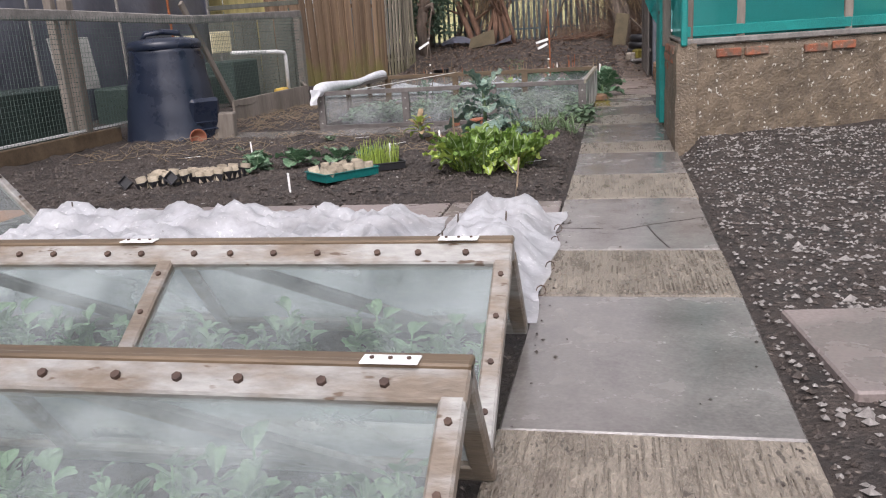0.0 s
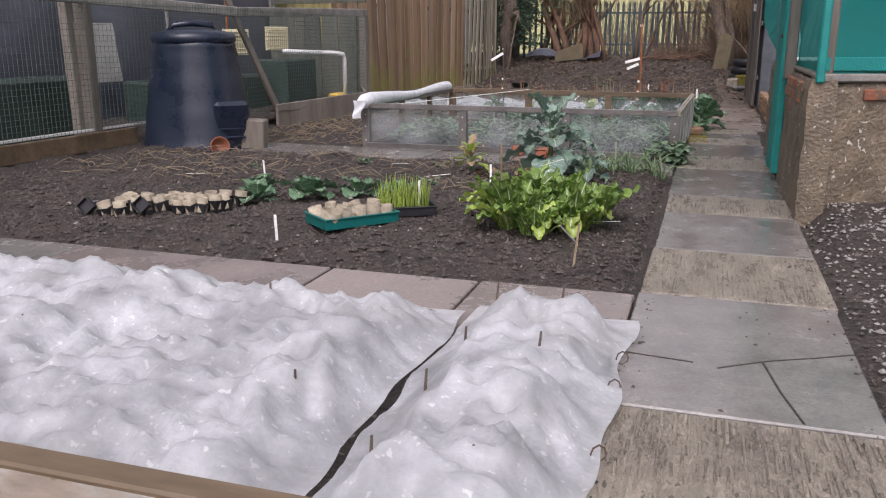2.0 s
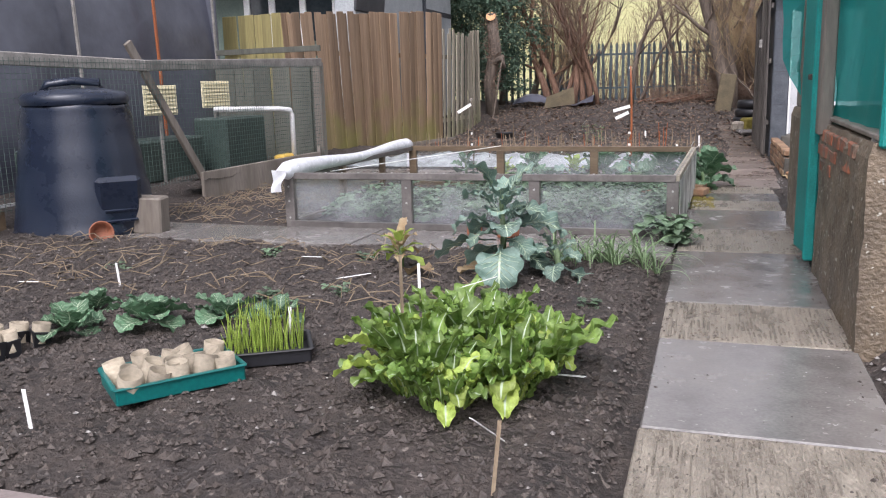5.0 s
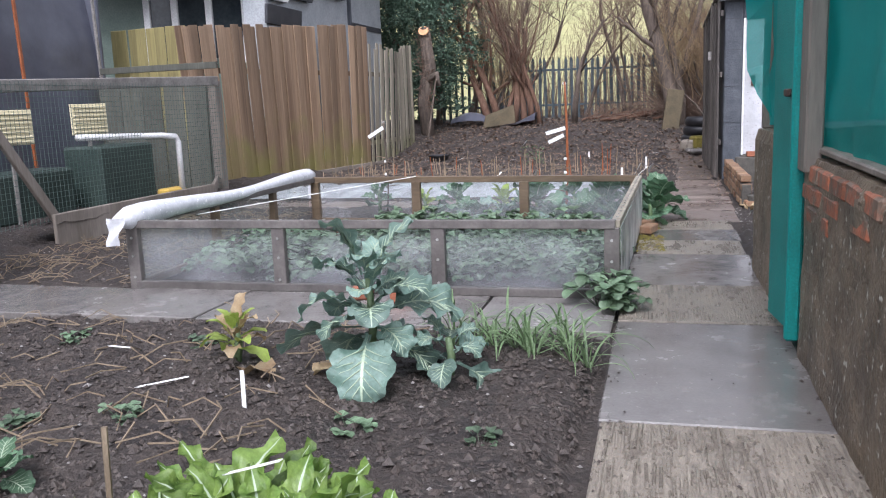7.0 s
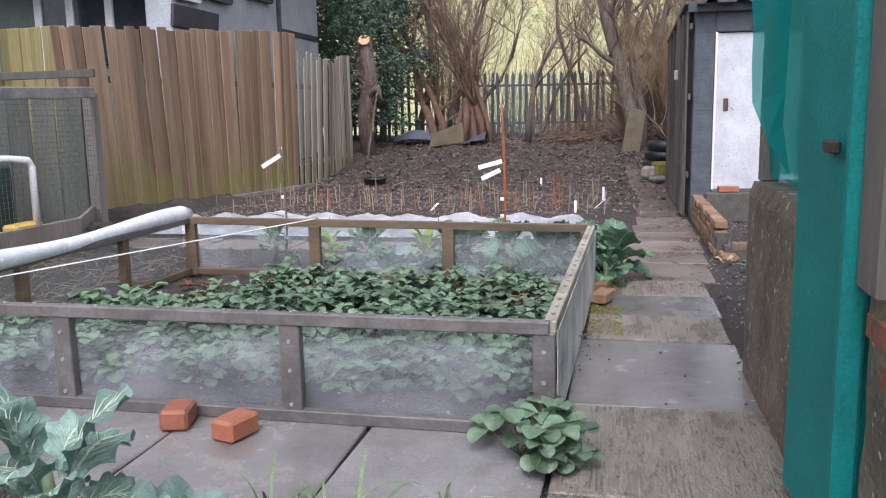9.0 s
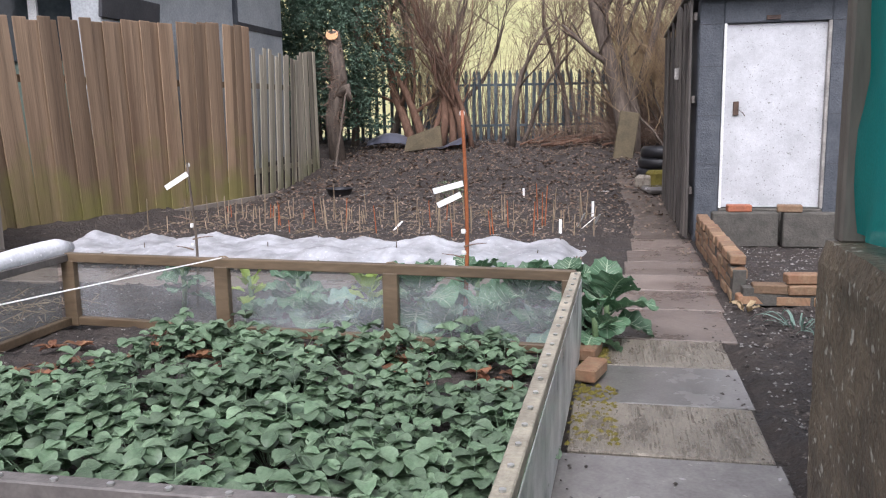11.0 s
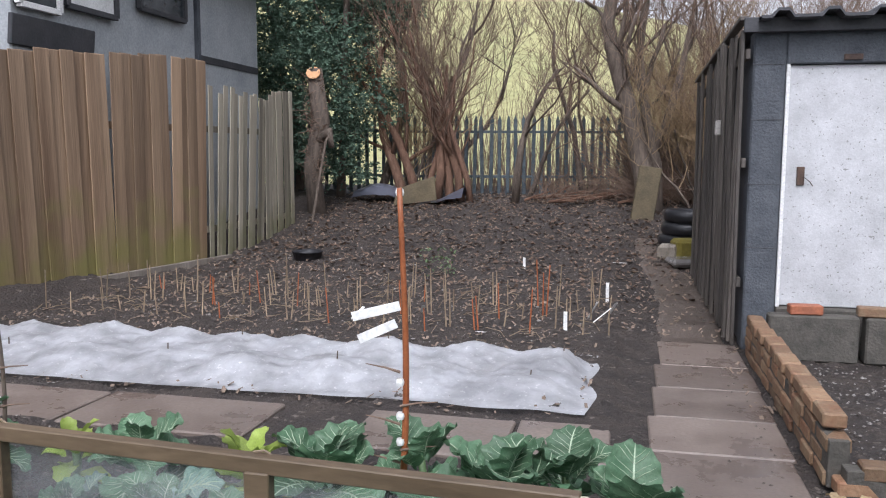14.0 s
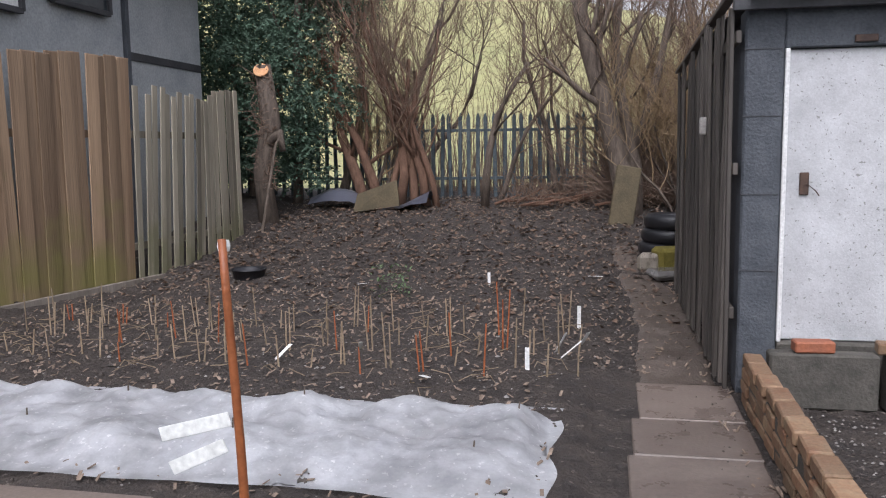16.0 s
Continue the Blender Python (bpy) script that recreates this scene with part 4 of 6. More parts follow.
def brick_row(parent, p0, p1, z, n, material=None):
    for i in range(n):
        p = Vector(p0).lerp(Vector(p1), (i + 0.5) / n)
        ang = math.degrees(math.atan2(p1[1] - p0[1], p1[0] - p0[0]))
        ob = part("brick", BRICK, None, parent)
        ob.matrix_basis = pose(p.x + U(-0.008, 0.008), p.y + U(-0.008, 0.008), z + U(-0.003, 0.003), U(-2, 2), U(-1, 1), ang + U(-3, 3))


BRICK = MB().cbox((0, 0, 0), (0.215, 0.1025, 0.065), 0.008).mesh("brick", M_OLDBRICK)
BRICKO = MB().cbox((0, 0, 0), (0.215, 0.1025, 0.065), 0.008).mesh("brick", M_BRICK)
bed = thing("brick_bed_wall", "low crumbling brick wall round a planting bed", "low wall")
part("mortar_core", MB().beam((1.04, 14.5, 0.11), (1.04, 16.95, 0.11), 0.085, 0.21), M_MORTAR, bed)
part("mortar_core", MB().beam((1.05, 14.45, 0.06), (2.9, 14.5, 0.06), 0.085, 0.12), M_MORTAR, bed)
for k in range(4):
    z = 0.035 + 0.075 * k
    sh_ = 0.1 * (k % 2)
    brick_row(bed, (1.04, 14.5 + sh_, 0), (1.04, 16.9, 0), z, 10)
    if k < 2:
        brick_row(bed, (1.0 + sh_, 14.45, 0), (2.9, 14.5, 0), z, 8)
for x0, x1 in ((1.12, 1.7), (1.74, 2.35), (2.4, 3.0)):
    part("block", MB().cbox(((x0 + x1) / 2, 16.85, 0.16), (x1 - x0, 0.12, 0.32), 0.012), M_MORTAR, bed, "grey concrete block")
def loose_brick(x, y, z, rz, rx=0, mesh=None, label="loose orange brick"):
    b = tagged(new("loose_brick", mesh or BRICKO), label, "brick", "loose bricks")
    b.matrix_world = pose(x, y, z, rx, 0, rz)


loose_brick(1.36, 16.85, 0.3555, 4, label="loose orange brick on a concrete block")
loose_brick(1.8, 16.85, 0.3555, -6, mesh=BRICK, label="pale worn brick on a concrete block")
loose_brick(1.42, 14.47, 0.178, 6, mesh=BRICK, label="worn brick lying on the low wall")
HALF = MB().cbox((0, 0, 0), (0.112, 0.16, 0.085), 0.012).mesh("brick", M_BRICK)
loose_brick(-1.5, 10.34, 0.05, 14, mesh=HALF, label="broken half brick on the slab path")
loose_brick(-1.22, 10.27, 0.05, -18, mesh=HALF, label="broken half brick on the slab path")
loose_brick(0.12, 12.75, 0.05, 75, 0, mesh=BRICK, label="worn brick beside the frame corner")
loose_brick(0.1, 13.1, 0.045, 80, 0, mesh=BRICK, label="worn brick beside the frame corner")

# ---- glazed cage over the strawberries ----
M_DARKT = mat("dark_wet_timber", (0.075, 0.068, 0.063), (0.16, 0.145, 0.135), 6, 0.4, 0.5, 50, rand=0.15, dist=0.005)


def make_cage():
    c = thing("cold_frame_enclosure", "low timber frame glazed with clear sheets around a strawberry bed", "cold frame")
    H = 0.43
    FL, FR, BL, BR = (-3.13, 10.47), (-0.03, 10.47), (-3.1, 13.37), (0.03, 13.13)
    part("top_rail_front", MB().beam((*FL, H), (*FR, H), 0.05, 0.05), M_DARKT, c)
    part("top_rail_back", MB().beam((*BL, H), (*BR, H), 0.05, 0.055), M_RAIL, c)
    part("top_rail_side", MB().beam((*FR, H), (*BR, H), 0.05, 0.045), M_FENCEG, c)
    part("top_rail_side", MB().beam((*FL, H), (*BL, H), 0.05, 0.045), M_DARKT, c)
    for a, b, m in ((FL, FR, M_DARKT), (BL, BR, M_RAIL), (FR, BR, M_DARKT), (FL, BL, M_RAIL)):
        part("bottom_rail", MB().beam((*a, 0.03), (*b, 0.03), 0.045, 0.05), m, c)
    for x in (-3.13, -2.09, -1.06, -0.05):
        part("post", MB().beam((x, 10.475, 0.0), (x, 10.475, H - 0.02), 0.085, 0.045), M_DARKT, c)
    def back(x):
        return 13.13 - 0.0767 * (x - 0.03)
    for x in (-3.08, -2.02, -0.98, 0.0):
        part("post", MB().beam((x, back(x) - 0.01, 0.0), (x, back(x) - 0.01, H - 0.02), 0.085, 0.05), M_RAIL, c)
    for y in (11.5, 12.5):
        part("post", MB().beam((-3.12, y, 0.0), (-3.12, y, H - 0.02), 0.05, 0.07), M_RAIL, c)
    for x0, x1 in ((-3.1, -2.13), (-2.05, -1.1), (-1.02, -0.09)):
        part("pane", MB().cbox(((x0 + x1) / 2, 10.503, 0.225), (x1 - x0 + 0.06, 0.004, 0.4), 0.001), M_ACRYL, c)
    for x0, x1 in ((-3.07, -2.03), (-2.01, -0.99), (-0.97, 0.01)):
        part("pane", MB().beam((x0, back(x0) + 0.024, 0.225), (x1, back(x1) + 0.024, 0.225), 0.004, 0.37, 0.001), M_ACRYL, c)
    part("pane", MB().beam((0.0, 10.47, 0.225), (0.058, 13.13, 0.225), 0.004, 0.38, 0.001), M_SHEET, c, "milky plastic side sheet")
    part("pane", MB().cbox((-3.155, 11.92, 0.225), (0.004, 2.85, 0.38), 0.001), M_ACRYL, c)
    screw = MB().rod([(0, 0, 0), (0, 0, 0.006)], 0.009, 6).mesh("screw", M_METAL)
    for i in range(22):
        part("screw", screw, None, c).matrix_basis = pose(-3.08 + i * 0.145, 10.463, H + 0.026)
    for i in range(20):
        part("screw", screw, None, c).matrix_basis = pose(-0.025 + 0.06 * i / 20, 10.58 + i * 0.13, H + 0.024)
    for x in (-3.13, -2.09, -1.06, -0.05):
        for z in (0.08, 0.22, 0.34):
            part("screw", screw, None, c).matrix_basis = pose(x, 10.452, z, 90)
    part("string", MB().rod([(-3.1, 11.2, H - 0.04), (-2.02, 13.28, H + 0.03)], 0.004, 5), M_LABEL, c, "white string")
    for x in (-2.02, -0.98):
        part("string_tie", MB().rod([(x + 0.05 * math.cos(a * 0.7), back(x) + 0.02 * math.sin(a * 0.7), H + 0.035 * math.sin(a * 0.7)) for a in range(10)], 0.005, 5), M_STICK, c)
    return c


M_SHEET = pane_mat("milky_sheet", 0.55, (0.72, 0.72, 0.7), 0.3)
make_cage()
roll = MB()
pts, rad = [], []
for i in range(26):
    t = i / 25
    pts.append((-3.14 + 0.02 * math.sin(5 * t), 10.33 + 3.16 * t, 0.468 + 0.012 * math.sin(9 * t)))
    rad.append((0.058 + 0.010 * math.sin(7 * t + 1) + 0.014 * math.exp(-((t - 0.08) / 0.07) ** 2)) * (0.5 if i in (0, 25) else 1))
roll.rod(pts, rad, 14)
fr = thing("fleece_roll", "roll of white fleece lying along the frame top", "fleece")
part("roll", roll, M_FLEECE, fr, smooth=True)
tail = MB()
for j in range(7):
    for i in range(5):
        tail.v.append((-3.2 + 0.03 * i * (1 - 0.06 * j) + 0.015 * math.sin(j), 10.31 - 0.02 * math.sin(j * 1.3 + i), 0.49 - 0.03 * j))
tail.f = [(j * 5 + i, j * 5 + i + 1, j * 5 + i + 6, j * 5 + i + 5) for j in range(6) for i in range(4)]
part("hanging_end", tail, M_FLEECE, fr, smooth=True)


# ---- tent cloches of glazed frames ----
def make_cloche(name, label, ridge_y, zr, x0, x1, run_f, run_b, panes):
    c = thing(name, label, "cloche", "glazed tent cloches")
    f0, b0 = Vector((0, ridge_y - run_f, 0.03)), Vector((0, ridge_y + run_b, 0.03))
    top = Vector((0, ridge_y, zr))
    def sash(nm, foot, bars, off):
        d = top - foot
        s = part(nm, MB().beam(Vector((x0, 0, 0)) + top - d * 0.06, Vector((x1, 0, 0)) + top - d * 0.06, 0.09, 0.04, 0.006, up=d.cross(Vector((1, 0, 0)))), M_BARE, c, "sash of flaking painted timber")
        nrm = d.cross(Vector((1, 0, 0))).normalized()
        if nrm.z < 0:
            nrm = -nrm
        part("foot_bar", MB().beam(Vector((x0, 0, 0)) + foot + d * 0.05, Vector((x1, 0, 0)) + foot + d * 0.05, 0.07, 0.04, 0.006, up=nrm), M_BARE, s)
        for x in bars:
            part("glazing_bar", MB().beam(Vector((x, 0, 0)) + foot, Vector((x, 0, 0)) + top - d * 0.1, 0.055, 0.042, 0.006, up=nrm), M_BARE, s)
            for k in range(4):
                part("nail_head", MB().rod([Vector((x, 0, 0)) + foot + d * (0.15 + 0.22 * k) + nrm * 0.02, Vector((x, 0, 0)) + foot + d * (0.15 + 0.22 * k) + nrm * 0.028], 0.009, 6), M_RUST, s)
        for x_a, x_b in zip(bars, bars[1:]):
            part("pane", MB().beam(Vector((x_a + 0.02, 0, 0)) + foot.lerp(top, 0.5), Vector((x_b - 0.02, 0, 0)) + foot.lerp(top, 0.5), d.length * 0.9, 0.004, 0.001, up=nrm), M_GLASSB if nm == "back_sash" else M_GLASS, s)
        n = int((x1 - x0) / 0.16)
        for k in range(n):
            p = Vector((x0 + 0.1 + k * 0.16 + U(-0.03, 0.03), 0, 0)) + top - d * 0.07
            part("nail_head", MB().rod([p + nrm * 0.02, p + nrm * 0.03], 0.011, 6), M_RUST, s)
    sash("front_sash", f0, panes, 0)
    sash("back_sash", b0, panes, 0)
    part("ridge_board", MB().beam((x0, ridge_y + 0.012, zr + 0.012), (x1, ridge_y + 0.012, zr + 0.012), 0.06, 0.022, 0.005), M_RAIL, c, "wet brown ridge board")
    brace = top - b0
    for xa, xb in zip(panes, panes[1:]):
        part("brace", MB().beam(Vector((xb - 0.25, -0.03, 0)) + b0, Vector((xa + 0.12, -0.03, 0)) + top - brace * 0.1, 0.06, 0.02, 0.004, up=(0, 1, 0.5)), M_FRAMEGREY, c)
    for x in (x1 - 0.17, x1 - 1.28):
        h = part("hinge", MB().cbox((x, ridge_y - 0.01, zr + 0.027), (0.125, 0.045, 0.004), 0.001), M_LABEL, c, "cream metal hinge plate")
        for k in (-1, 0, 1):
            part("hinge_screw", MB().rod([(x + 0.04 * k, ridge_y - 0.01, zr + 0.03), (x + 0.04 * k, ridge_y - 0.01, zr + 0.034)], 0.005, 6), M_RUST, h)
    return c


make_cloche("tent_cloche", "tent cloche of two glazed timber sashes over seedlings", 3.44, 0.42, -2.3, 0.005, 0.60, 0.30, [-2.27, -1.15, -0.02])
make_cloche("tent_cloche", "tent cloche of two glazed timber sashes over seedlings", 2.51, 0.40, -2.3, 0.03, 0.60, 0.24, [-2.27, -1.12, 0.0])
far_cloche = make_cloche("tent_cloche", "far tent cloche of glazed timber sashes set crosswise", 3.55, 0.6, 4.15, 5.3, 0.5, 0.5, [4.18, 4.7, 5.27])
far_cloche.matrix_world = pose(0, 0, 0, 0, 0, 90)


# ---- fleece tunnels ----
def fleece(name, x0, x1, y0, y1, hmax, seed, label, ribs, crease=0.62, reach=0.48):
    cover = thing(name, label, "fleece")
    t = MB()
    n, m = int((x1 - x0) / 0.022), int((y1 - y0) / 0.022)
    for j in range(m + 1):
        for i in range(n + 1):
            u, v = i / n, j / m
            x, y = x0 + (x1 - x0) * u, y0 + (y1 - y0) * v
            xe = min(u, 1 - u) * (x1 - x0)
            ye = min(v, 1 - v) * (y1 - y0)
            e = sstep(0, 0.22, xe) * sstep(0, 0.3, ye)
            hump = 0.0
            for rx, ry, rh in ribs:
                d = math.hypot((x - rx), (y - ry) * 0.9)
                hump = max(hump, 0.78 * rh * max(0.0, 1 - d / reach) ** 1.35)
            fold = 0.9 * 0.05 * (1 - 2.2 * abs(nz(x * 0.6 + 0.5 * y + 0.1 * nz(x, y, 4, 8), y * 1.5, 3.6, seed))) + 0.035 * (1 - 2.5 * abs(nz(x * 1.2, y * 0.8 + 0.3 * x, 6, seed + 2))) + 0.028 * (1 - 2.5 * abs(nz(x + 0.5 * y, y * 0.7 - 0.4 * x, 10, seed + 6))) + 0.013 * (1 - 2.5 * abs(nz(x - 0.3 * y, y + 0.2 * x, 17, seed + 3)))
            fold *= crease
            z = 0.02 + hmax * e * (0.45 + 0.5 * nz(x, y, 1.7, seed + 1)) + hump * e + fold * (0.3 + e)
            wob = 0.05 * nz(x, y, 3, seed + 4) * (1 if ye < 0.03 or xe < 0.03 else 0)
            t.v.append((x + wob, y + wob, max(0.034, z) + base_z(x, y)))
    t.f = [(j * (n + 1) + i, j * (n + 1) + i + 1, (j + 1) * (n + 1) + i + 1, (j + 1) * (n + 1) + i) for j in range(m) for i in range(n)]
    part("sheet", t, M_FLEECE_T, cover, smooth=True)
    for rx, ry, rh in ribs[::2]:
        z = base_z(rx, ry) + hmax * 0.5 + rh
        part("support_stick", MB().rod([(rx, ry, 0), (rx + 0.01, ry, z * 0.6), (rx + 0.02, ry - 0.01, z + 0.05)], [0.006, 0.006, 0.004], 5), M_BARK, cover, "thin dark stick poking through")
    return cover


def fleece_material():
    m = M_FLEECE.copy()
    m.name = "thin_fleece"
    N, L = m.node_tree.nodes, m.node_tree.links
    tl, tr = N.new("ShaderNodeBsdfTranslucent"), N.new("ShaderNodeBsdfTransparent")
    tl.inputs[0].default_value = (0.8, 0.8, 0.81, 1)
    a, b = N.new("ShaderNodeMixShader"), N.new("ShaderNodeMixShader")
    a.inputs[0].default_value = 0.3
    tc, nn, r = N.new("ShaderNodeTexCoord"), N.new("ShaderNodeTexNoise"), N.new("ShaderNodeMapRange")
    nn.inputs["Scale"].default_value, nn.inputs["Detail"].default_value = 4.0, 5
    L.new(tc.outputs["Object"], nn.inputs["Vector"])
    r.inputs[1].default_value, r.inputs[2].default_value = 0.36, 0.66
    r.inputs[3].default_value, r.inputs[4].default_value = 0.08, 0.46
    L.new(nn.outputs["Fac"], r.inputs[0])
    L.new(r.outputs[0], b.inputs[0])
    L.new(N["Principled BSDF"].outputs[0], a.inputs[1])
    L.new(tl.outputs[0], a.inputs[2])
    L.new(a.outputs[0], b.inputs[1])
    L.new(tr.outputs[0], b.inputs[2])
    L.new(b.outputs[0], N["Material Output"].inputs["Surface"])
    return m


M_FLEECE_T = fleece_material()
r1 = [(-2.9 + 0.42 * i + U(-0.1, 0.1), 5.1 + U(-0.15, 0.15), U(0.07, 0.14)) for i in range(6)] + [(-2.8 + 0.5 * i + U(-0.1, 0.1), 4.4 + U(-0.2, 0.2), U(0.06, 0.13)) for i in range(5)]
fleece("fleece_cover", -3.15, -0.62, 3.72, 5.55, 0.10, 1.0, "white fleece sheet draped over seedlings and wet with rain", r1)
r2 = [(x, y + 0.12 * x, h) for y, h in ((5.45, 0.11), (5.02, 0.08), (4.62, 0.09), (4.22, 0.08)) for x in (-0.48, -0.36, -0.24, -0.12)]
fleece("fleece_cover", -0.60, 0.03, 3.78, 5.62, 0.11, 5.0, "narrow piece of white fleece bunched beside the path", r2, 0.7, 0.26)
r3 = [(-4.7 + 0.55 * i + U(-0.12, 0.12), 16.2 + U(-0.1, 0.1), U(0.09, 0.17)) for i in range(9)] + [(-4.6 + 0.6 * i, 15.6 + U(-0.1, 0.1), U(0.05, 0.12)) for i in range(8)]
fleece("fleece_cover", -5.0, -0.02, 15.2, 16.5, 0.06, 9.0, "long white fleece strip laid over a row beside slabs", r3, 0.22)
for x, y in ((0.02, 4.15), (0.03, 4.5), (0.02, 4.95), (0.02, 5.2)):
    loop = MB().rod([(x + 0.02 * math.cos(a * 0.8), y + 0.012 * math.sin(a), 0.04 + 0.02 * math.sin(a * 0.8)) for a in range(9)], 0.003, 5)
    single("wire_peg", loop, M_RUST, "bent wire peg holding the fleece edge", "peg", "fleece pegs")


# ---- plants ----
def leaf_set(name, material, count, **k):
    return [MB().leaf((0, 0, 0), 0, k["length"] * U(0.85, 1.15), k["width"] * U(0.85, 1.15), k.get("rise", 0), k.get("droop", 60) * U(0.7, 1.3), k.get("stalk", 0.25), k.get("wave", 0.03), k.get("seg", 8), k.get("cup", 0.3), U(0, 6)).mesh(name, material, True) for _ in range(count)]


def rosette(name, label, category, x, y, z, meshes, n, rise, spread=0.03, size=(0.6, 1.1), height=0.0, group="", stem=None):
    p = thing(name, label, category, group, at=pose(x, y, z))
    for i in range(n):
        t = i / n
        el = rise[0] + (rise[1] - rise[0]) * t + U(-8, 8)
        az = i * 137.5 + U(-15, 15)
        ob = part("leaf", rng.choice(meshes), None, p)
        s = U(*size) * (1 - 0.35 * t)
        ob.matrix_basis = pose(spread * math.cos(radians(az)), spread * math.sin(radians(az)), height * (0.35 + 0.65 * t), 0, -el, az) @ Matrix.Diagonal((s, s, s, 1))
    if stem:
        part("stem", MB().rod([(0, 0, -0.02), (0.01, 0.01, height * 0.5), (0, 0, height)], [0.02, 0.018, 0.012], 8), M_LEEK, p, smooth=True)
    return p


def crinkled(name, material, count, length, width, droop, stalk, ruff, pucker, lobe=0.12, cup=0.3, rib=0.07, veins=0, rows=22):
    """Puckered blade on a pale stalk, with a ruffled lobed edge and raised veins."""
    cols = (-1, -0.82, -0.6, -0.36, -rib, rib, 0.36, 0.6, 0.82, 1)
    out = []
    for _ in range(count):
        L_, W_, dr, ph, sd_ = length * U(0.85, 1.15), width * U(0.85, 1.15), droop * U(0.6, 1.35), U(0, 6), U(0, 90)
        spine, p = [], Vector((0, 0, 0))
        for i in range(rows + 1):
            e = -radians(dr) * (i / rows) ** 1.8
            spine.append((p.copy(), Vector((-math.sin(e), 0, math.cos(e)))))
            p = p + Vector((math.cos(e), 0, math.sin(e))) * L_ / rows
        twist = U(-0.35, 0.35)

        def at(i, c):
            q, up = spine[i]
            v = max(0.0, (i / rows - stalk) / (1 - stalk))
            half = 0.5 * W_ * (max(0.0, math.sin(math.pi * min(0.985, v ** 0.8))) ** 0.55) if v > 0 else 0.0
            half = max(half, 0.012 * (1 - 0.5 * i / rows) * (L_ / 0.3))
            edge = abs(c)
            h2 = half * (1 + lobe * edge * math.sin(i * 1.15 + ph + c) + 0.9 * lobe * edge * nz(i * 0.6, c, 1.0, sd_))
            lift = cup * half * edge ** 1.6 + ruff * W_ * edge ** 2 * math.sin(i * 1.2 + ph + (2 if c > 0 else 0)) * (v > 0) + pucker * W_ * (1 - abs(2 * edge - 1)) * nz(i * 0.6, c * 3, 1.0, sd_ + 3)
            return q + Vector((0, h2 * c, 0)) + up * (lift + twist * h2 * c)
        t = MB()
        n = len(cols)
        t.v = [tuple(at(i, c)) for i in range(rows + 1) for c in cols]
        idx = []
        for i in range(rows):
            for k in range(n - 1):
                t.f.append((i * n + k, i * n + k + 1, (i + 1) * n + k + 1, (i + 1) * n + k))
                idx.append(1 if k == n // 2 - 1 else 0)
        nf = len(t.f)
        for k in range(veins):
            i0 = int(rows * (stalk + 0.08 + (0.8 - stalk) * k / veins))
            for sg in (-1, 1):
                pts = [at(min(rows, i0 + m), sg * c) + spine[min(rows, i0 + m)][1] * 0.0015 for m, c in ((0, 0.05), (2, 0.36), (3, 0.6), (4, 0.82))]
                t.rod(pts, [0.0028 * L_ / 0.3, 0.002 * L_ / 0.3, 0.0014 * L_ / 0.3, 0.0006], 4)
        me = t.mesh(name, [material, M_RIB], True)
        me.polygons.foreach_set("material_index", idx + [1] * (len(t.f) - nf))
        me.update()
        out.append(me)
    return out


chard = crinkled("leaf", M_CHARD, 8, 0.30, 0.085, 60, 0.34, 0.2, 0.32, 0.2, 0.35, 0.08)
chardp = crinkled("leaf", M_CABL, 3, 0.26, 0.09, 115, 0.4, 0.2, 0.3, 0.18, 0.4, 0.1)
deadl = leaf_set("leaf", M_DEAD, 3, length=0.22, width=0.1, droop=90, wave=0.06)
for x, y, n, s in ((-0.76, 6.98, 26, 1.05), (-0.45, 7.05, 24, 1.0), (-0.62, 7.35, 26, 1.1), (-0.86, 7.25, 20, 1.05), (-0.4, 7.35, 18, 0.95), (-0.62, 6.85, 16, 0.8), (-0.76, 7.5, 14, 0.95)):
    rosette("chard_plant", "leafy green chard plant growing in dark soil", "plant", x, y, ground_z(x, y), chard * 2 + chardp * 2 + deadl[:1], int(n * 2.6), (54, 96), 0.075, (0.66 * s, 1.22 * s), group="chard clump")
kale = crinkled("leaf", M_KALE, 7, 0.33, 0.21, 85, 0.26, 0.09, 0.10, 0.10, 0.2, 0.05, 6)
def make_kale(x, y, h, n, sc, label):
    k = rosette("kale_plant", label, "plant", x, y, ground_z(x, y), kale, n, (-15, 85), 0.03, (0.65 * sc, 1.15 * sc), h, stem=True)
    return k


make_kale(-0.92, 8.86, 0.47, 26, 0.98, "tall grey green broccoli plant with broad drooping leaves")
make_kale(-0.62, 8.95, 0.16, 10, 0.75, "low grey green broccoli plant beside a taller one")
kl = rosette("sprouting_cabbage", "small bolted cabbage with pale withered leaves", "plant", -1.58, 8.95, ground_z(-1.58, 8.95), leaf_set("leaf", M_CABL, 3, length=0.17, width=0.07, droop=70) + deadl, 20, (5, 88), 0.02, (0.7, 1.15), 0.17, stem=True)
for a, s_ in ((0, 1.0), (60, 0.8)):
    ob = new("fallen_leaf", deadl[0])
    tagged(ob, "withered brown leaf lying on soil", "leaf", "fallen leaves")
    ob.matrix_world = pose(-1.2 + 0.3 * a / 60 - 0.1, 8.75 + a / 300, ground_z(-1.2, 8.75) + 0.03, 0, 0, 150 + a) @ Matrix.Diagonal((1.3, 1.3, 1, 1))
leek = leaf_set("leaf", M_LEEK, 6, length=0.34, width=0.015, droop=110, wave=0.0, stalk=0.0, seg=8)
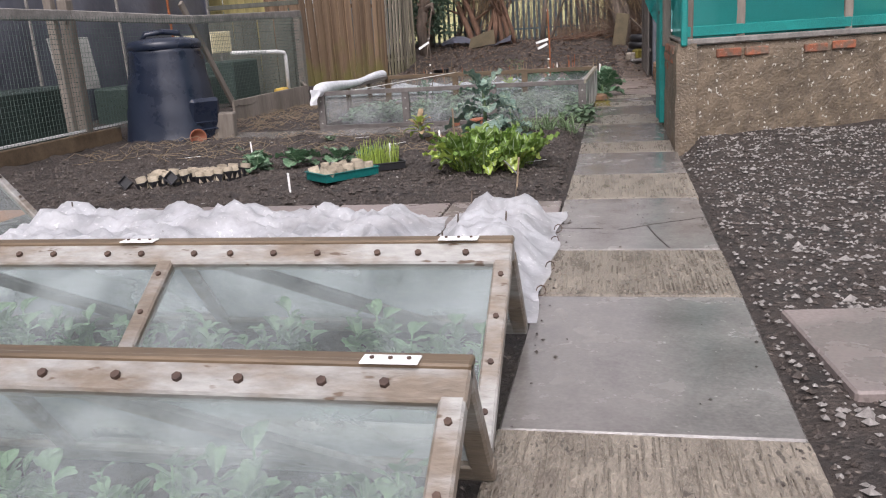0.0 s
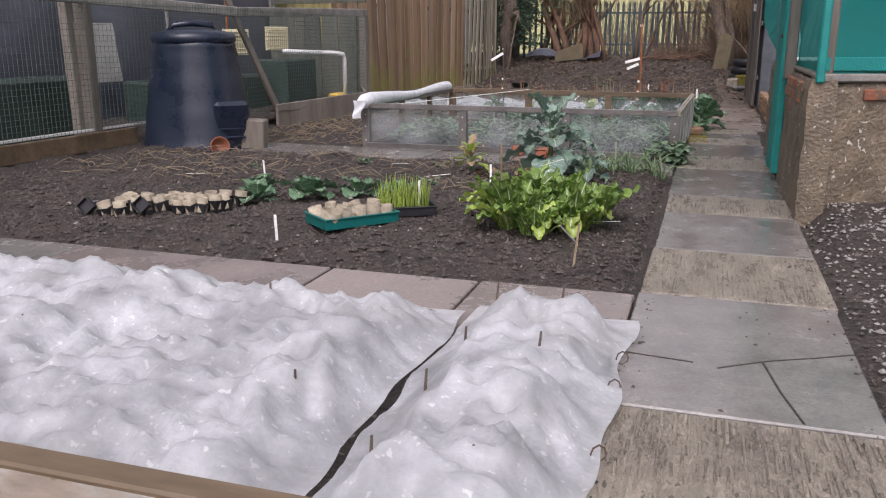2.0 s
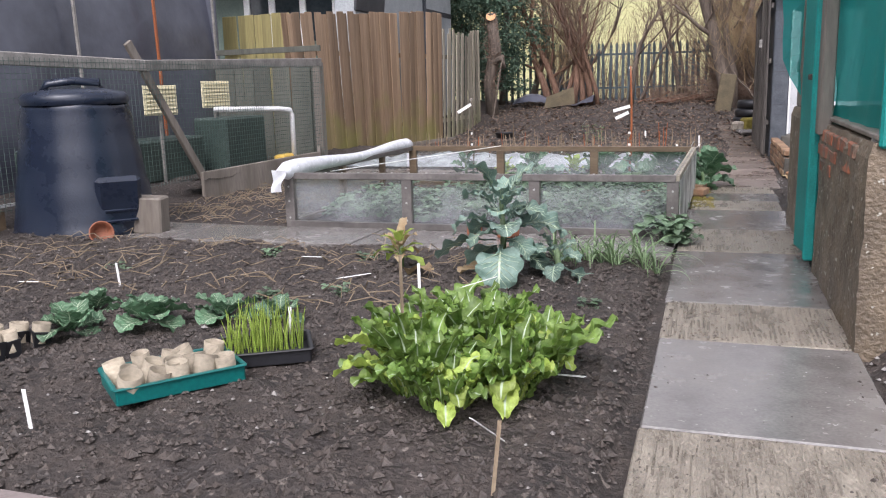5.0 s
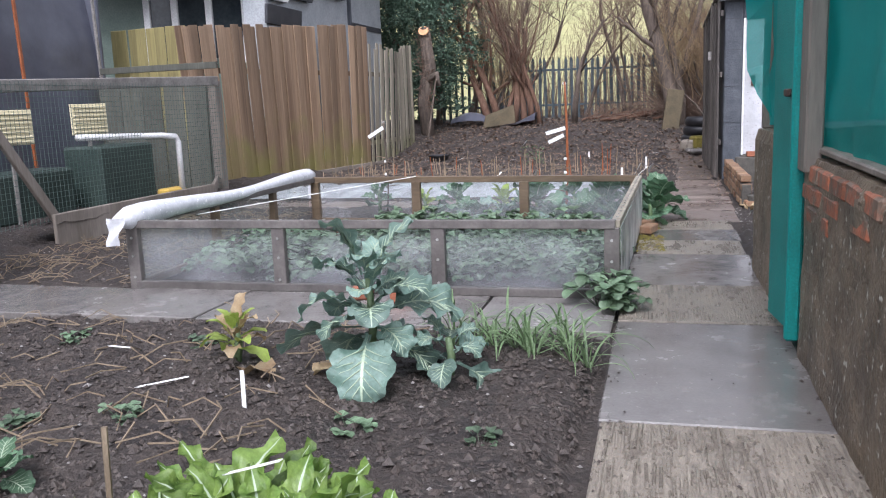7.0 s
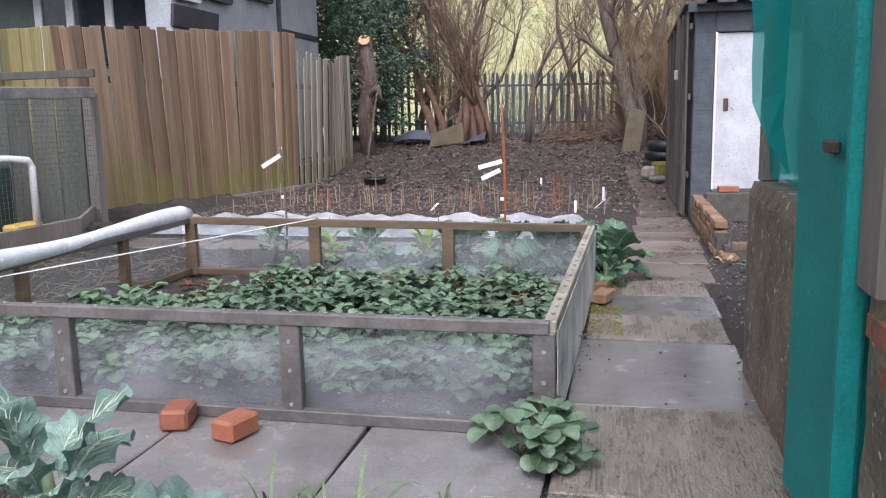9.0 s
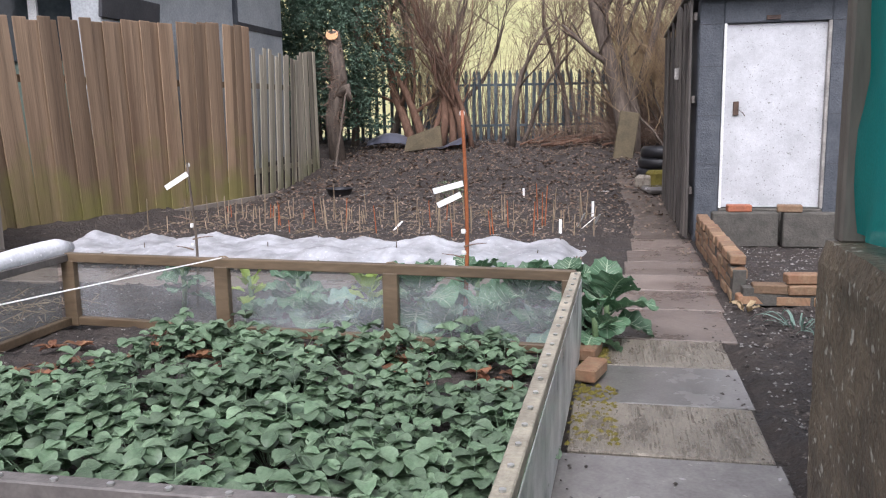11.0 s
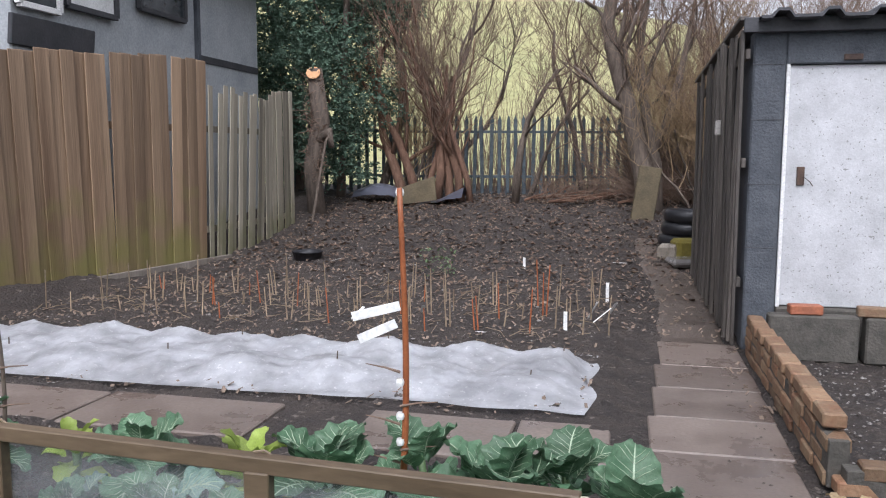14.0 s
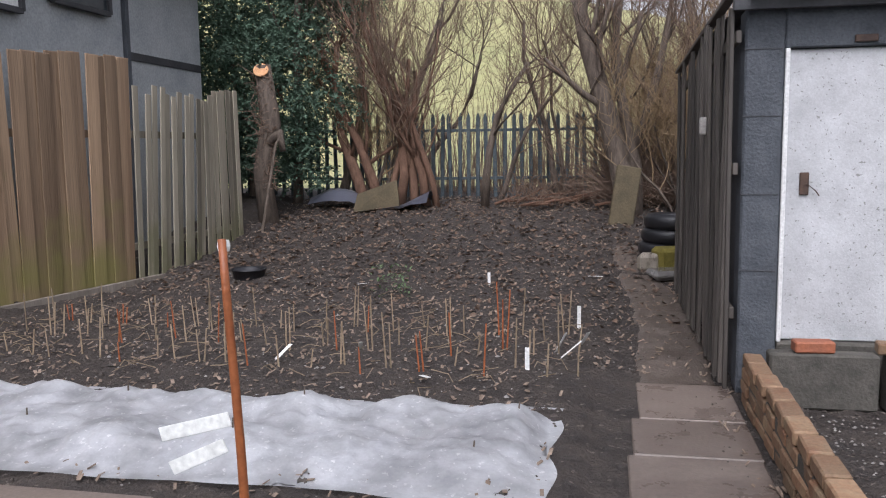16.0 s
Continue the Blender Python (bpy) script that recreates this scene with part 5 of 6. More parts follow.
for i in range(16):
    x, y = -0.72 + 0.042 * i + U(-0.02, 0.02), 9.42 + U(-0.12, 0.2) - 0.012 * i
    rosette("leek_plant", "leek with thin arching green leaves", "plant", x, y, ground_z(x, y), leek, 11, (25, 92), 0.015, (0.55, 1.05), group="row of leeks")
cab = crinkled("leaf", M_CABB, 7, 0.27, 0.27, 60, 0.12, 0.05, 0.10, 0.06, 0.32, 0.035, 6)
cabl = leaf_set("leaf", M_CABL, 4, length=0.2, width=0.17, droop=60, wave=0.04, stalk=0.1)
for x, y, s, n in ((-2.62, 7.35, 0.8, 11), (-2.3, 7.5, 0.85, 13), (-2.02, 7.7, 0.75, 10), (-2.75, 7.65, 0.6, 9), (-1.75, 7.75, 0.6, 9)):
    rosette("cabbage_plant", "young blue green cabbage in dark soil", "plant", x, y, ground_z(x, y), cab, n, (5, 80), 0.03, (0.6 * s, 0.95 * s), 0.05, group="young cabbages")
for x, y, s, n, yel in ((-0.28, 13.62, 1.0, 14, 0), (-0.06, 13.82, 0.9, 12, 0), (-0.95, 13.7, 1.0, 14, 0), (-0.6, 13.8, 0.8, 11, 0), (-1.28, 13.75, 0.75, 13, 1), (-1.75, 13.75, 0.75, 11, 0), (-2.1, 13.8, 0.6, 10, 1), (-2.6, 13.85, 0.6, 10, 0), (0.18, 13.55, 0.95, 12, 0), (0.12, 13.22, 0.5, 9, 0)):
    rosette("cabbage_plant", "yellow green hearted cabbage" if yel else "large dark green savoy cabbage with veined leaves", "plant", x, y, ground_z(x, y), cabl if yel else cab, n, (-8, 82), 0.03, (0.85 * s, 1.3 * s), 0.26, group="cabbage row", stem=True)
for x, y, q in ((-0.15, 13.42, 0.8), (-0.45, 13.45, 0.9), (-0.75, 13.45, 0.85), (-1.2, 13.5, 0.85), (-1.55, 13.52, 0.8), (-1.9, 13.55, 0.7)):
    rosette("cabbage_plant", "low savoy cabbage with pale outer leaves behind the glazing", "plant", x, y, ground_z(x, y), cab + kale[:2], 13, (5, 80), 0.03, (0.7 * q, 1.1 * q), 0.08, group="cabbage row")
strawl = []
for _ in range(6):
    t = MB()
    for _k in range(13):
        az, el = U(0, 6.28), U(22, 78)
        L_ = U(0.07, 0.17)
        tip = Vector((math.cos(az) * L_ * math.cos(radians(el)), math.sin(az) * L_ * math.cos(radians(el)), L_ * math.sin(radians(el))))
        t.rod([(0, 0, 0), tip], 0.002, 3)
        for da in (-1.1, 0, 1.1):
            t.leaf(tip, az + da, U(0.055, 0.078), U(0.052, 0.072), U(-18, 32), 55, 0.02, 0.008, 7, 0.35, U(0, 6), 1.25)
    strawl.append(t.mesh("strawberry_plant", M_STRAW, True))
redl = []
for _ in range(2):
    t = MB()
    for _k in range(7):
        t.leaf((0, 0, 0.03), U(0, 6.28), U(0.06, 0.1), 0.05, U(0, 40), 60, 0.2, 0.03, 4, 0.3, U(0, 6))
    redl.append(t.mesh("withered_plant", M_RED, True))
for j in range(13):
    for i in range(15):
        x, y = -2.95 + 0.2 * i + U(-0.06, 0.06), 10.92 + 0.19 * j + U(-0.06, 0.06)
        if x > -0.12 or (x < -2.3 and y > 12.2) or (12.3 < y < 12.75 and x > -2.0 and U(0, 1) < 0.85) or y > 12.98 + 0.05 * (x < -1.5):
            continue
        ob = new("strawberry_plant", rng.choice(strawl))
        tagged(ob, "green strawberry plant in the glazed frame", "plant", "strawberry bed")
        s = U(0.8, 1.25)
        ob.matrix_world = pose(x, y, ground_z(x, y) - 0.005, 0, 0, U(0, 360)) @ Matrix.Diagonal((s, s, s, 1))
for _ in range(48):
    x, y = U(-2.9, -0.2), U(12.2, 13.05)
    ob = tagged(new("withered_plant", rng.choice(redl)), "withered red brown strawberry leaves", "plant", "withered strawberry plants")
    ob.matrix_world = pose(x, y, ground_z(x, y), 0, 0, U(0, 360))
for x, y, s in ((-0.12, 10.28, 1.3), (0.02, 10.22, 1.0), (-0.05, 10.4, 1.1)):
    ob = tagged(new("strawberry_plant", rng.choice(strawl)), "strawberry plant growing at the frame corner", "plant", "strawberry bed")
    ob.matrix_world = pose(x, y, 0, 0, 0, U(0, 360)) @ Matrix.Diagonal((s, s, s, 1))
for x, y in ((-1.7, 8.3), (-0.83, 8.35), (-1.9, 7.85), (-2.1, 8.2), (-0.35, 8.3), (-1.95, 9.3), (-2.6, 9.2), (-3.4, 8.6)):
    ob = tagged(new("weed", strawl[int(x * 7) % 6]), "small green weed in the soil", "weed", "weeds in the bed")
    ob.matrix_world = pose(x, y, ground_z(x, y) - 0.03, 0, 0, U(0, 360)) @ Matrix.Diagonal((0.55, 0.55, 0.45, 1))
# broad beans under the cloches
beans = []
for _ in range(5):
    t = MB()
    for _k in range(3):
        bx, by, hh = U(-0.05, 0.05), U(-0.04, 0.04), U(0.12, 0.25)
        lx, ly = U(-0.03, 0.03), U(-0.03, 0.03)
        t.rod([(bx, by, 0), (bx + lx, by + ly, hh)], [0.004, 0.003], 5)
        for q in range(6):
            f = 0.25 + 0.15 * q
            az = q * 1.57 + U(-0.5, 0.5)
            for da in (-0.45, 0.45):
                t.leaf((bx + lx * f, by + ly * f, hh * f), az + da, U(0.05, 0.075), U(0.03, 0.042), U(20, 65), 45, 0.15, 0.01, 4, 0.3, U(0, 6), 0.9)
    beans.append(t.mesh("bean_plant", M_BEAN, True))
for cy, x_end in ((3.28, -0.12), (2.36, -0.1)):
    for i in range(21):
        for y in (cy - 0.17 + U(-0.05, 0.05), cy + 0.06 + U(-0.03, 0.03)):
            ob = tagged(new("bean_plant", beans[(i * 3 + int(y * 9)) % 5]), "young green bean plant under glass", "plant", "plants under the cloches")
            q = U(0.75, 1.05)
            ob.matrix_world = pose(x_end - 0.105 * i + U(-0.03, 0.03), y, 0.0, 0, 0, U(0, 360)) @ Matrix.Diagonal((q, q, q * (0.95 if y > cy else 0.5), 1))
snow = leaf_set("leaf", M_KALE, 5, length=0.28, width=0.02, droop=110, wave=0.0, stalk=0.0, seg=8)
rosette("bulb_clump", "clump of grey green bulb leaves in bare soil", "plant", 1.28, 13.85, 0.0, snow, 16, (20, 85), 0.05, (0.6, 1.05))
rosette("bulb_clump", "clump of grey green bulb leaves in bare soil", "plant", 1.4, 13.6, 0.0, snow, 10, (20, 85), 0.05, (0.5, 0.95))
rosette("dry_stalk", "small reddish shoots beside the brick wall", "plant", 1.05, 14.25, 0.0, deadl, 5, (30, 80), 0.02, (0.4, 0.7))

# ---- pots and trays on the bed ----
tube = MB().lathe([(0.028, 0.0), (0.03, 0.1), (0.027, 0.1), (0.025, 0.06), (0, 0.06)], 10).mesh("cardboard_tube", M_CARD, True)
potm = MB().lathe([(0.042, 0.0), (0.055, 0.075), (0.058, 0.075), (0.058, 0.085), (0.052, 0.085), (0.048, 0.06), (0, 0.06)], 4).mesh("pot", M_POT)
for j in range(4):
    for i in range(8):
        x, y = -3.22 + 0.072 * i + 0.02 * j + U(-0.02, 0.02), 6.62 + 0.1 * j + 0.035 * i + U(-0.02, 0.02)
        t = thing("seedling_pot", "black pot with a cardboard tube on the soil", "plant pot", "pots in a block", at=pose(x, y, ground_z(x, y) - 0.02, U(-14, 14), U(-14, 14), U(0, 60)))
        part("pot", potm, None, t)
        part("cardboard_tube", tube, None, t).matrix_basis = Matrix.Translation((0, 0, 0.03)) @ Matrix.Diagonal((1.35, 1.35, 0.9, 1))
for x, y in ((-3.38, 6.66), (-3.02, 6.72)):
    t = thing("seedling_pot", "tipped black pot lying on soil", "plant pot", "pots in a block", at=pose(x, y, ground_z(x, y) + 0.04, 75, 0, U(0, 360)))
    part("pot", potm, None, t)


def make_tray(name, label, x, y, rz, w, d, h, material):
    t = thing(name, label, "seed tray", at=pose(x, y, ground_z(x, y), 0, 0, rz))
    part("base", MB().cbox((0, 0, 0.006), (w, d, 0.012), 0.003), material, t)
    for s in (-1, 1):
        part("side", MB().beam((-w / 2, s * d / 2, h / 2), (w / 2, s * d / 2, h / 2), 0.006, h), material, t)
        part("side", MB().beam((s * w / 2, -d / 2, h / 2), (s * w / 2, d / 2, h / 2), 0.006, h), material, t)
        part("rim", MB().beam((-w / 2 - 0.008, s * (d / 2 + 0.004), h), (w / 2 + 0.008, s * (d / 2 + 0.004), h), 0.02, 0.008), material, t)
        part("rim", MB().beam((s * (w / 2 + 0.004), -d / 2, h), (s * (w / 2 + 0.004), d / 2, h), 0.02, 0.008), material, t)
    return t


make_tray("teal_tray", "teal plastic tray full of cardboard tubes", -1.7, 6.85, 50, 0.46, 0.28, 0.06, M_TRAY)
for i in range(5):
    for j in range(3):
        m_ = pose(-1.7, 6.85, ground_z(-1.7, 6.85), 0, 0, 50) @ pose(-0.176 + 0.088 * i, -0.09 + 0.09 * j, 0.014, U(-20, 20), U(-20, 20), U(0, 90))
        tagged(new("cardboard_tube", tube), "brown cardboard tube standing in the tray", "tube", "tubes in the tray").matrix_world = m_ @ Matrix.Diagonal((U(1.35, 1.6), U(1.1, 1.5), U(0.8, 1.05), 1))
make_tray("seed_tray", "black module tray of yellow green seedlings", -1.52, 7.22, 30, 0.36, 0.26, 0.055, M_POT)
sd = MB()
for _ in range(140):
    a, b_ = U(-0.16, 0.16), U(-0.11, 0.11)
    p = Vector((a, b_, 0.03))
    h = U(0.1, 0.21)
    dx, dy = U(-0.03, 0.03), U(-0.03, 0.03)
    sd.rod([p, p + Vector((dx * 0.4, dy * 0.4, h * 0.6)), p + Vector((dx, dy, h))], [0.003, 0.0025, 0.001], 3)
seedl = single("seedlings", sd, M_CABL, "thin yellow green seedlings in a tray", "seedlings", kind="stuff")
seedl.matrix_world = pose(-1.52, 7.22, ground_z(-1.52, 7.22), 0, 0, 30)


def label_stick(x, y, h, lean=0, az=0, l=0.14, label="white plastic plant label stuck in soil"):
    t = MB().cbox((0, 0, 0), (0.016 if y < 15 else 0.03, 0.0025, l), 0.001)
    t.add([(-0.008, -0.0012, -l / 2), (0.008, -0.0012, -l / 2), (0, 0, -l / 2 - 0.02)], [(0, 1, 2), (2, 1, 0)])
    tagged(new("plant_label", t.mesh("plant_label", M_LABEL)), label, "plant label", "plant labels").matrix_world = pose(x, y, ground_z(x, y) + h, lean, 0, az)


for x, y, h, le, az in ((-3.04, 8.2, 0.06, 6, 0), (-1.28, 8.45, 0.06, -4, 20), (-1.95, 6.4, 0.05, 5, 10), (-0.28, 7.2, 0.05, 80, 60), (-0.38, 6.5, 0.1, 50, -30),
                         (-0.62, 7.3, 0.34, 70, 80), (-2.2, 9.0, 0.05, 85, 70), (-1.75, 8.65, 0.02, 88, 130), (-3.6, 8.1, 0.03, 85, 80), (-1.45, 7.32, 0.12, 0, 0),
                         (-1.5, 17.5, 0.06, 60, 20), (-2.0, 17.3, 0.06, 65, 160), (-0.3, 17.35, 0.08, 3, 0), (-0.1, 17.75, 0.08, 30, 60), (-0.02, 17.6, 0.08, 50, 100), (0.06, 18.0, 0.07, 45, 30),
                         (0.0, 18.6, 0.1, 6, 0), (-1.0, 20.5, 0.06, 5, 0), (0.1, 20.8, 0.03, 88, 70), (-3.3, 20.4, 0.06, 75, 60), (-2.3, 20.2, 0.06, 80, 60), (-2.4, 22.2, 0.06, 50, 50), (-2.1, 23.6, 0.04, 85, 10), (-0.9, 16.9, 0.05, 80, 30)):
    label_stick(x, y, h, le, az, U(0.14, 0.2))
single("fleece_peg_stick", MB().rod([(-0.33, 6.35, 0.0), (-0.31, 6.37, 0.24)], 0.006, 5), M_STICK, "thin dry stick in the soil", "stick")
st = MB().rod([(-0.88, 7.15, 0.0), (-0.9, 7.2, 0.5)], 0.007, 5)
single("bamboo_stick", st, M_STICK, "thin brown stick among the chard", "stick")

# ---- canes behind the frame ----
def make_cane(x, y, h, r, label, tags):
    c = thing("fruit_cane", label, "cane", "young fruit trees")
    pts = [(x + 0.02 * math.sin(3 * t), y + 0.015 * math.sin(5 * t), h * t) for t in [i / 10 for i in range(11)]]
    part("stem", MB().rod(pts, [r * (1.15 - 0.35 * i / 10) for i in range(11)], 8), M_CANE if r > 0.01 else M_BARK, c, smooth=True)
    for z, a, l in tags:
        part("label_tag", MB().cbox((x + 0.09 * math.cos(radians(a)), y - 0.02, z), (l, 0.004, 0.035), 0.001, Matrix.Rotation(radians(-a / 1.0), 4, "Y")), M_LABEL, c, "white plastic label")
    for z in (0.32, 0.42, 0.55, h - 0.03):
        part("tie", MB().lathe([(r + 0.001, 0), (r + 0.004, 0.012), (r + 0.001, 0.026)], 8, (x, y, z)), M_LABEL, c)
    for z, s in ((0.3, 1), (0.4, -1), (0.47, 1), (0.6, -1), (0.25, -1)):
        part("side_shoot", MB().rod([(x, y, z), (x + s * 0.06, y, z + 0.015), (x + s * 0.14, y + 0.02, z + 0.02)], [0.006, 0.004, 0.002], 5), M_TWIG, c)
    return c


make_cane(-0.67, 13.76, 1.285, 0.0125, "tall red brown cane with white labels behind the frame", [(0.83, 195, 0.19), (0.755, 205, 0.16)])
make_cane(-2.52, 13.88, 0.98, 0.009, "thin dark cane with a white label near the fence", [(0.86, 210, 0.19)])
for i in range(74):
    row = i % 3
    x, y = -4.75 + 0.066 * i + U(-0.05, 0.05), 17.2 + 0.55 * row + U(-0.12, 0.12)
    if x > 0.1:
        continue
    h = U(0.14, 0.46)
    z = ground_z(x, y)
    s = MB()
    for k in range(rng.choice((1, 1, 2))):
        s.rod([(x + 0.03 * k, y, z - 0.03), (x + 0.03 * k + U(-0.03, 0.03), y + U(-0.02, 0.02), z + h * U(0.7, 1))], [0.007, 0.005], 5)
    single("raspberry_cane", s, M_CANE if U(0, 1) < 0.15 else M_STICK, "pruned dry raspberry cane stub in soil", "cane", "pruned raspberry canes")
dry = MB()
for _ in range(780):
    zone = U(0, 1)
    if zone < 0.2:
        x, y = U(-4.9, 0), U(16.8, 19)
    elif zone < 0.5:
        x, y = U(-4.9, -1.0), U(7.9, 9.7)
    else:
        x, y = U(-4.9, -3.2), U(10.5, 14.0)
    z, a, l = ground_z(x, y) + 0.01, U(0, 6.28), U(0.06, 0.28)
    dry.rod([(x, y, z), (x + 0.5 * l * math.cos(a), y + 0.5 * l * math.sin(a), z + U(0.01, 0.06)), (x + l * math.cos(a + 0.4), y + l * math.sin(a + 0.4), z + U(0, 0.05))], 0.0035, 4)
single("dry_stems", dry, M_STICK, "straw coloured dry stems lying on the soil", "dry stems", kind="stuff")

# ---- back of the plot ----
def make_palisade():
    f = thing("palisade_fence", "grey green steel palisade fence in front of a field", "fence")
    a, b = Vector((-9.0, 25.6, 0)), Vector((5.5, 27.8, 0))
    n = 92
    pm = MB()
    pm.add([(-0.035, 0, 0), (0, 0.015, 0), (0.035, 0, 0), (-0.035, 0, 1.42), (0, 0.015, 1.42), (0.035, 0, 1.42), (0, 0.008, 1.52),
            (-0.035, 0.006, 0), (0.035, 0.006, 0), (-0.035, 0.006, 1.42), (0.035, 0.006, 1.42)],
           [(0, 1, 4, 3), (1, 2, 5, 4), (3, 4, 6), (4, 5, 6), (8, 7, 9, 10), (10, 9, 6), (7, 0, 3, 9), (2, 8, 10, 5)])
    pm = pm.mesh("pale", M_PALE)
    for i in range(n):
        p = a.lerp(b, i / n)
        part("pale", pm, None, f).matrix_basis = pose(p.x, p.y, base_z(p.x, p.y), 0, U(-1.5, 1.5), 8.6)
    for z in (0.35, 1.2):
        for i in range(6):
            p, q = a.lerp(b, i / 6), a.lerp(b, (i + 1) / 6)
            part("rail", MB().beam(p + Vector((0, 0.03, base_z(p.x, p.y) + z)), q + Vector((0, 0.03, base_z(q.x, q.y) + z)), 0.04, 0.05), M_PALE, f)
    return f


make_palisade()


def grow(mb_l, mb_t, p, d, length, r, depth, spread, up=0.12, cut=0.006):
    """A limb with bends; side limbs and twigs leave it."""
    pts, rad = [p.copy()], [r]
    seg = 5 if depth > 1 else 4
    for i in range(seg):
        d = (d + Vector((U(-1, 1), U(-1, 1), U(-0.7, 0.9))) * 0.3 + Vector((0, 0, up))).normalized()
        p = p + d * (length / seg)
        pts.append(p.copy())
        rad.append(r * (1 - 0.55 * (i + 1) / seg))
    (mb_l if r > 0.018 else mb_t).rod(pts, rad, 7 if r > 0.03 else (5 if r > 0.012 else 3))
    if depth == 0:
        return
    kids = 6 if depth > 1 else 8
    for k in range(kids):
        t = U(0.25, 1.0)
        i = min(seg - 1, int(t * seg))
        q = pts[i].lerp(pts[i + 1], t * seg - i)
        axis = Vector((U(-1, 1), U(-1, 1), U(-0.3, 0.8))).normalized()
        nd = (d * (1 - spread) + axis * spread).normalized()
        grow(mb_l, mb_t, q, nd, length * U(0.45, 0.75), max(0.0035, rad[i] * U(0.28, 0.48)), depth - 1, spread, up)


def tree(name, label, x, y, stems, material, twig_mat, depth=3, spread=0.55, group=""):
    t = thing(name, label, "tree", group)
    L_, T_ = MB(), MB()
    for dx, dy, d, length, r in stems:
        p = Vector((x + dx, y + dy, base_z(x, y) - 0.1))
        grow(L_, T_, p, Vector(d).normalized(), length, r, depth, spread)
    part("trunk", L_, material, t, smooth=True)
    if T_.f:
        part("brushwood", T_, twig_mat, t)
    return t


tree("coppiced_tree", "coppiced tree with reddish stems before the palisade", -3.6, 24.9, [(0.1 * i, 0.05 * (i % 3), (0.07 * (i - 3), 0.05, 1), U(2.4, 3.8), U(0.06, 0.11)) for i in (0, 2, 3, 5)], M_BARKR, M_TWIG, 3, 0.5)
tree("coppiced_tree", "coppiced tree with reddish stems before the palisade", -2.85, 25.0, [(0.09 * i, 0.05 * (i % 3), (0.08 * (i - 2), 0.05, 1), U(2.2, 3.4), U(0.06, 0.1)) for i in (0, 2, 4)], M_BARKR, M_TWIG, 3, 0.5)
tree("bare_tree", "bare curving tree with many fine twigs", -1.7, 25.0, [(0, 0, (0.35, 0, 1), 2.6, 0.075), (0.15, 0.1, (0.7, 0.1, 1), 2.3, 0.05)], M_BARK, M_TWIG, 3, 0.62)
def make_leaning_tree():
    t = thing("bare_tree", "bare tree with thick leaning forked trunks", "tree")
    L_, T_ = MB(), MB()
    forks = ([(0.58, 24.3, 0.2), (0.42, 24.32, 1.1), (0.2, 24.35, 2.0), (-0.08, 24.35, 2.9), (-0.2, 24.4, 3.45), (-0.05, 24.4, 4.3), (0.05, 24.45, 5.2)], [0.2, 0.17, 0.15, 0.125, 0.11, 0.08, 0.05]), \
            ([(0.62, 24.35, 0.2), (0.6, 24.4, 1.2), (0.42, 24.45, 2.1), (0.3, 24.5, 3.0), (0.42, 24.5, 4.0)], [0.13, 0.11, 0.08, 0.06, 0.04]), \
            ([(0.5, 24.4, 1.3), (0.75, 24.45, 1.9), (0.95, 24.5, 2.7), (1.1, 24.5, 3.6)], [0.09, 0.075, 0.055, 0.035])
    for pts, rad in forks:
        L_.rod(pts, rad, 10)
        for k in range(2, len(pts)):
            for _ in range(3):
                grow(L_, T_, Vector(pts[k]), Vector((U(-0.9, 0.9), U(-0.4, 0.4), U(0.3, 1.0))).normalized(), U(0.9, 1.7), rad[k] * 0.4, 2, 0.6)
    part("trunk", L_, M_BARK, t, smooth=True)
    part("brushwood", T_, M_TWIG, t)


make_leaning_tree()
tree("bare_tree", "slender bare tree by the palisade", -0.55, 25.4, [(0, 0, (0.15, 0, 1), 3.2, 0.06), (0.1, 0, (-0.3, 0, 1), 2.7, 0.04)], M_BARK, M_TWIG, 3, 0.5)
for x, y, h in ((1.2, 25.2, 3.0), (1.9, 25.0, 3.0)):
    tree("bare_sapling", "bare sapling with many fine twigs", x, y, [(0, 0, (U(-0.25, 0.25), 0, 1), h, 0.04), (0.12, 0.1, (U(-0.6, 0.6), 0.1, 1), h * 0.8, 0.03)], M_BARK, M_TWIGY if x < 0 else M_TWIG, 3, 0.65, "saplings by the palisade")
for x, y, h in ((1.8, 26.5, 3.2), (3.2, 25.5, 3.6), (2.6, 28.5, 4.0), (4.6, 27.0, 4.2), (6.0, 29.0, 4.5)):
    tree("bare_shrub", "thicket of bare brown twigs", x, y, [(U(-0.3, 0.3), U(-0.3, 0.3), (U(-0.4, 0.4), U(-0.3, 0.3), 1), h * U(0.5, 0.75), 0.045) for _ in range(3)], M_BARK, M_TWIG, 3, 0.6, "thicket beyond the fence")
for x, y, h in ((0.9, 25.6, 3.2), (1.6, 24.6, 3.0), (-3.6, 25.2, 3.0), (2.4, 24.2, 2.8), (1.3, 23.8, 2.2)):
    tree("bare_shrub", "thicket of bare brown twigs", x, y, [(U(-0.2, 0.2), U(-0.2, 0.2), (U(-0.6, 0.6), U(-0.2, 0.2), 1), h * U(0.5, 0.75), U(0.02, 0.04)) for _ in range(4)], M_BARK, rng.choice((M_TWIG, M_TWIGY)), 3, 0.55, "thicket before the fence")
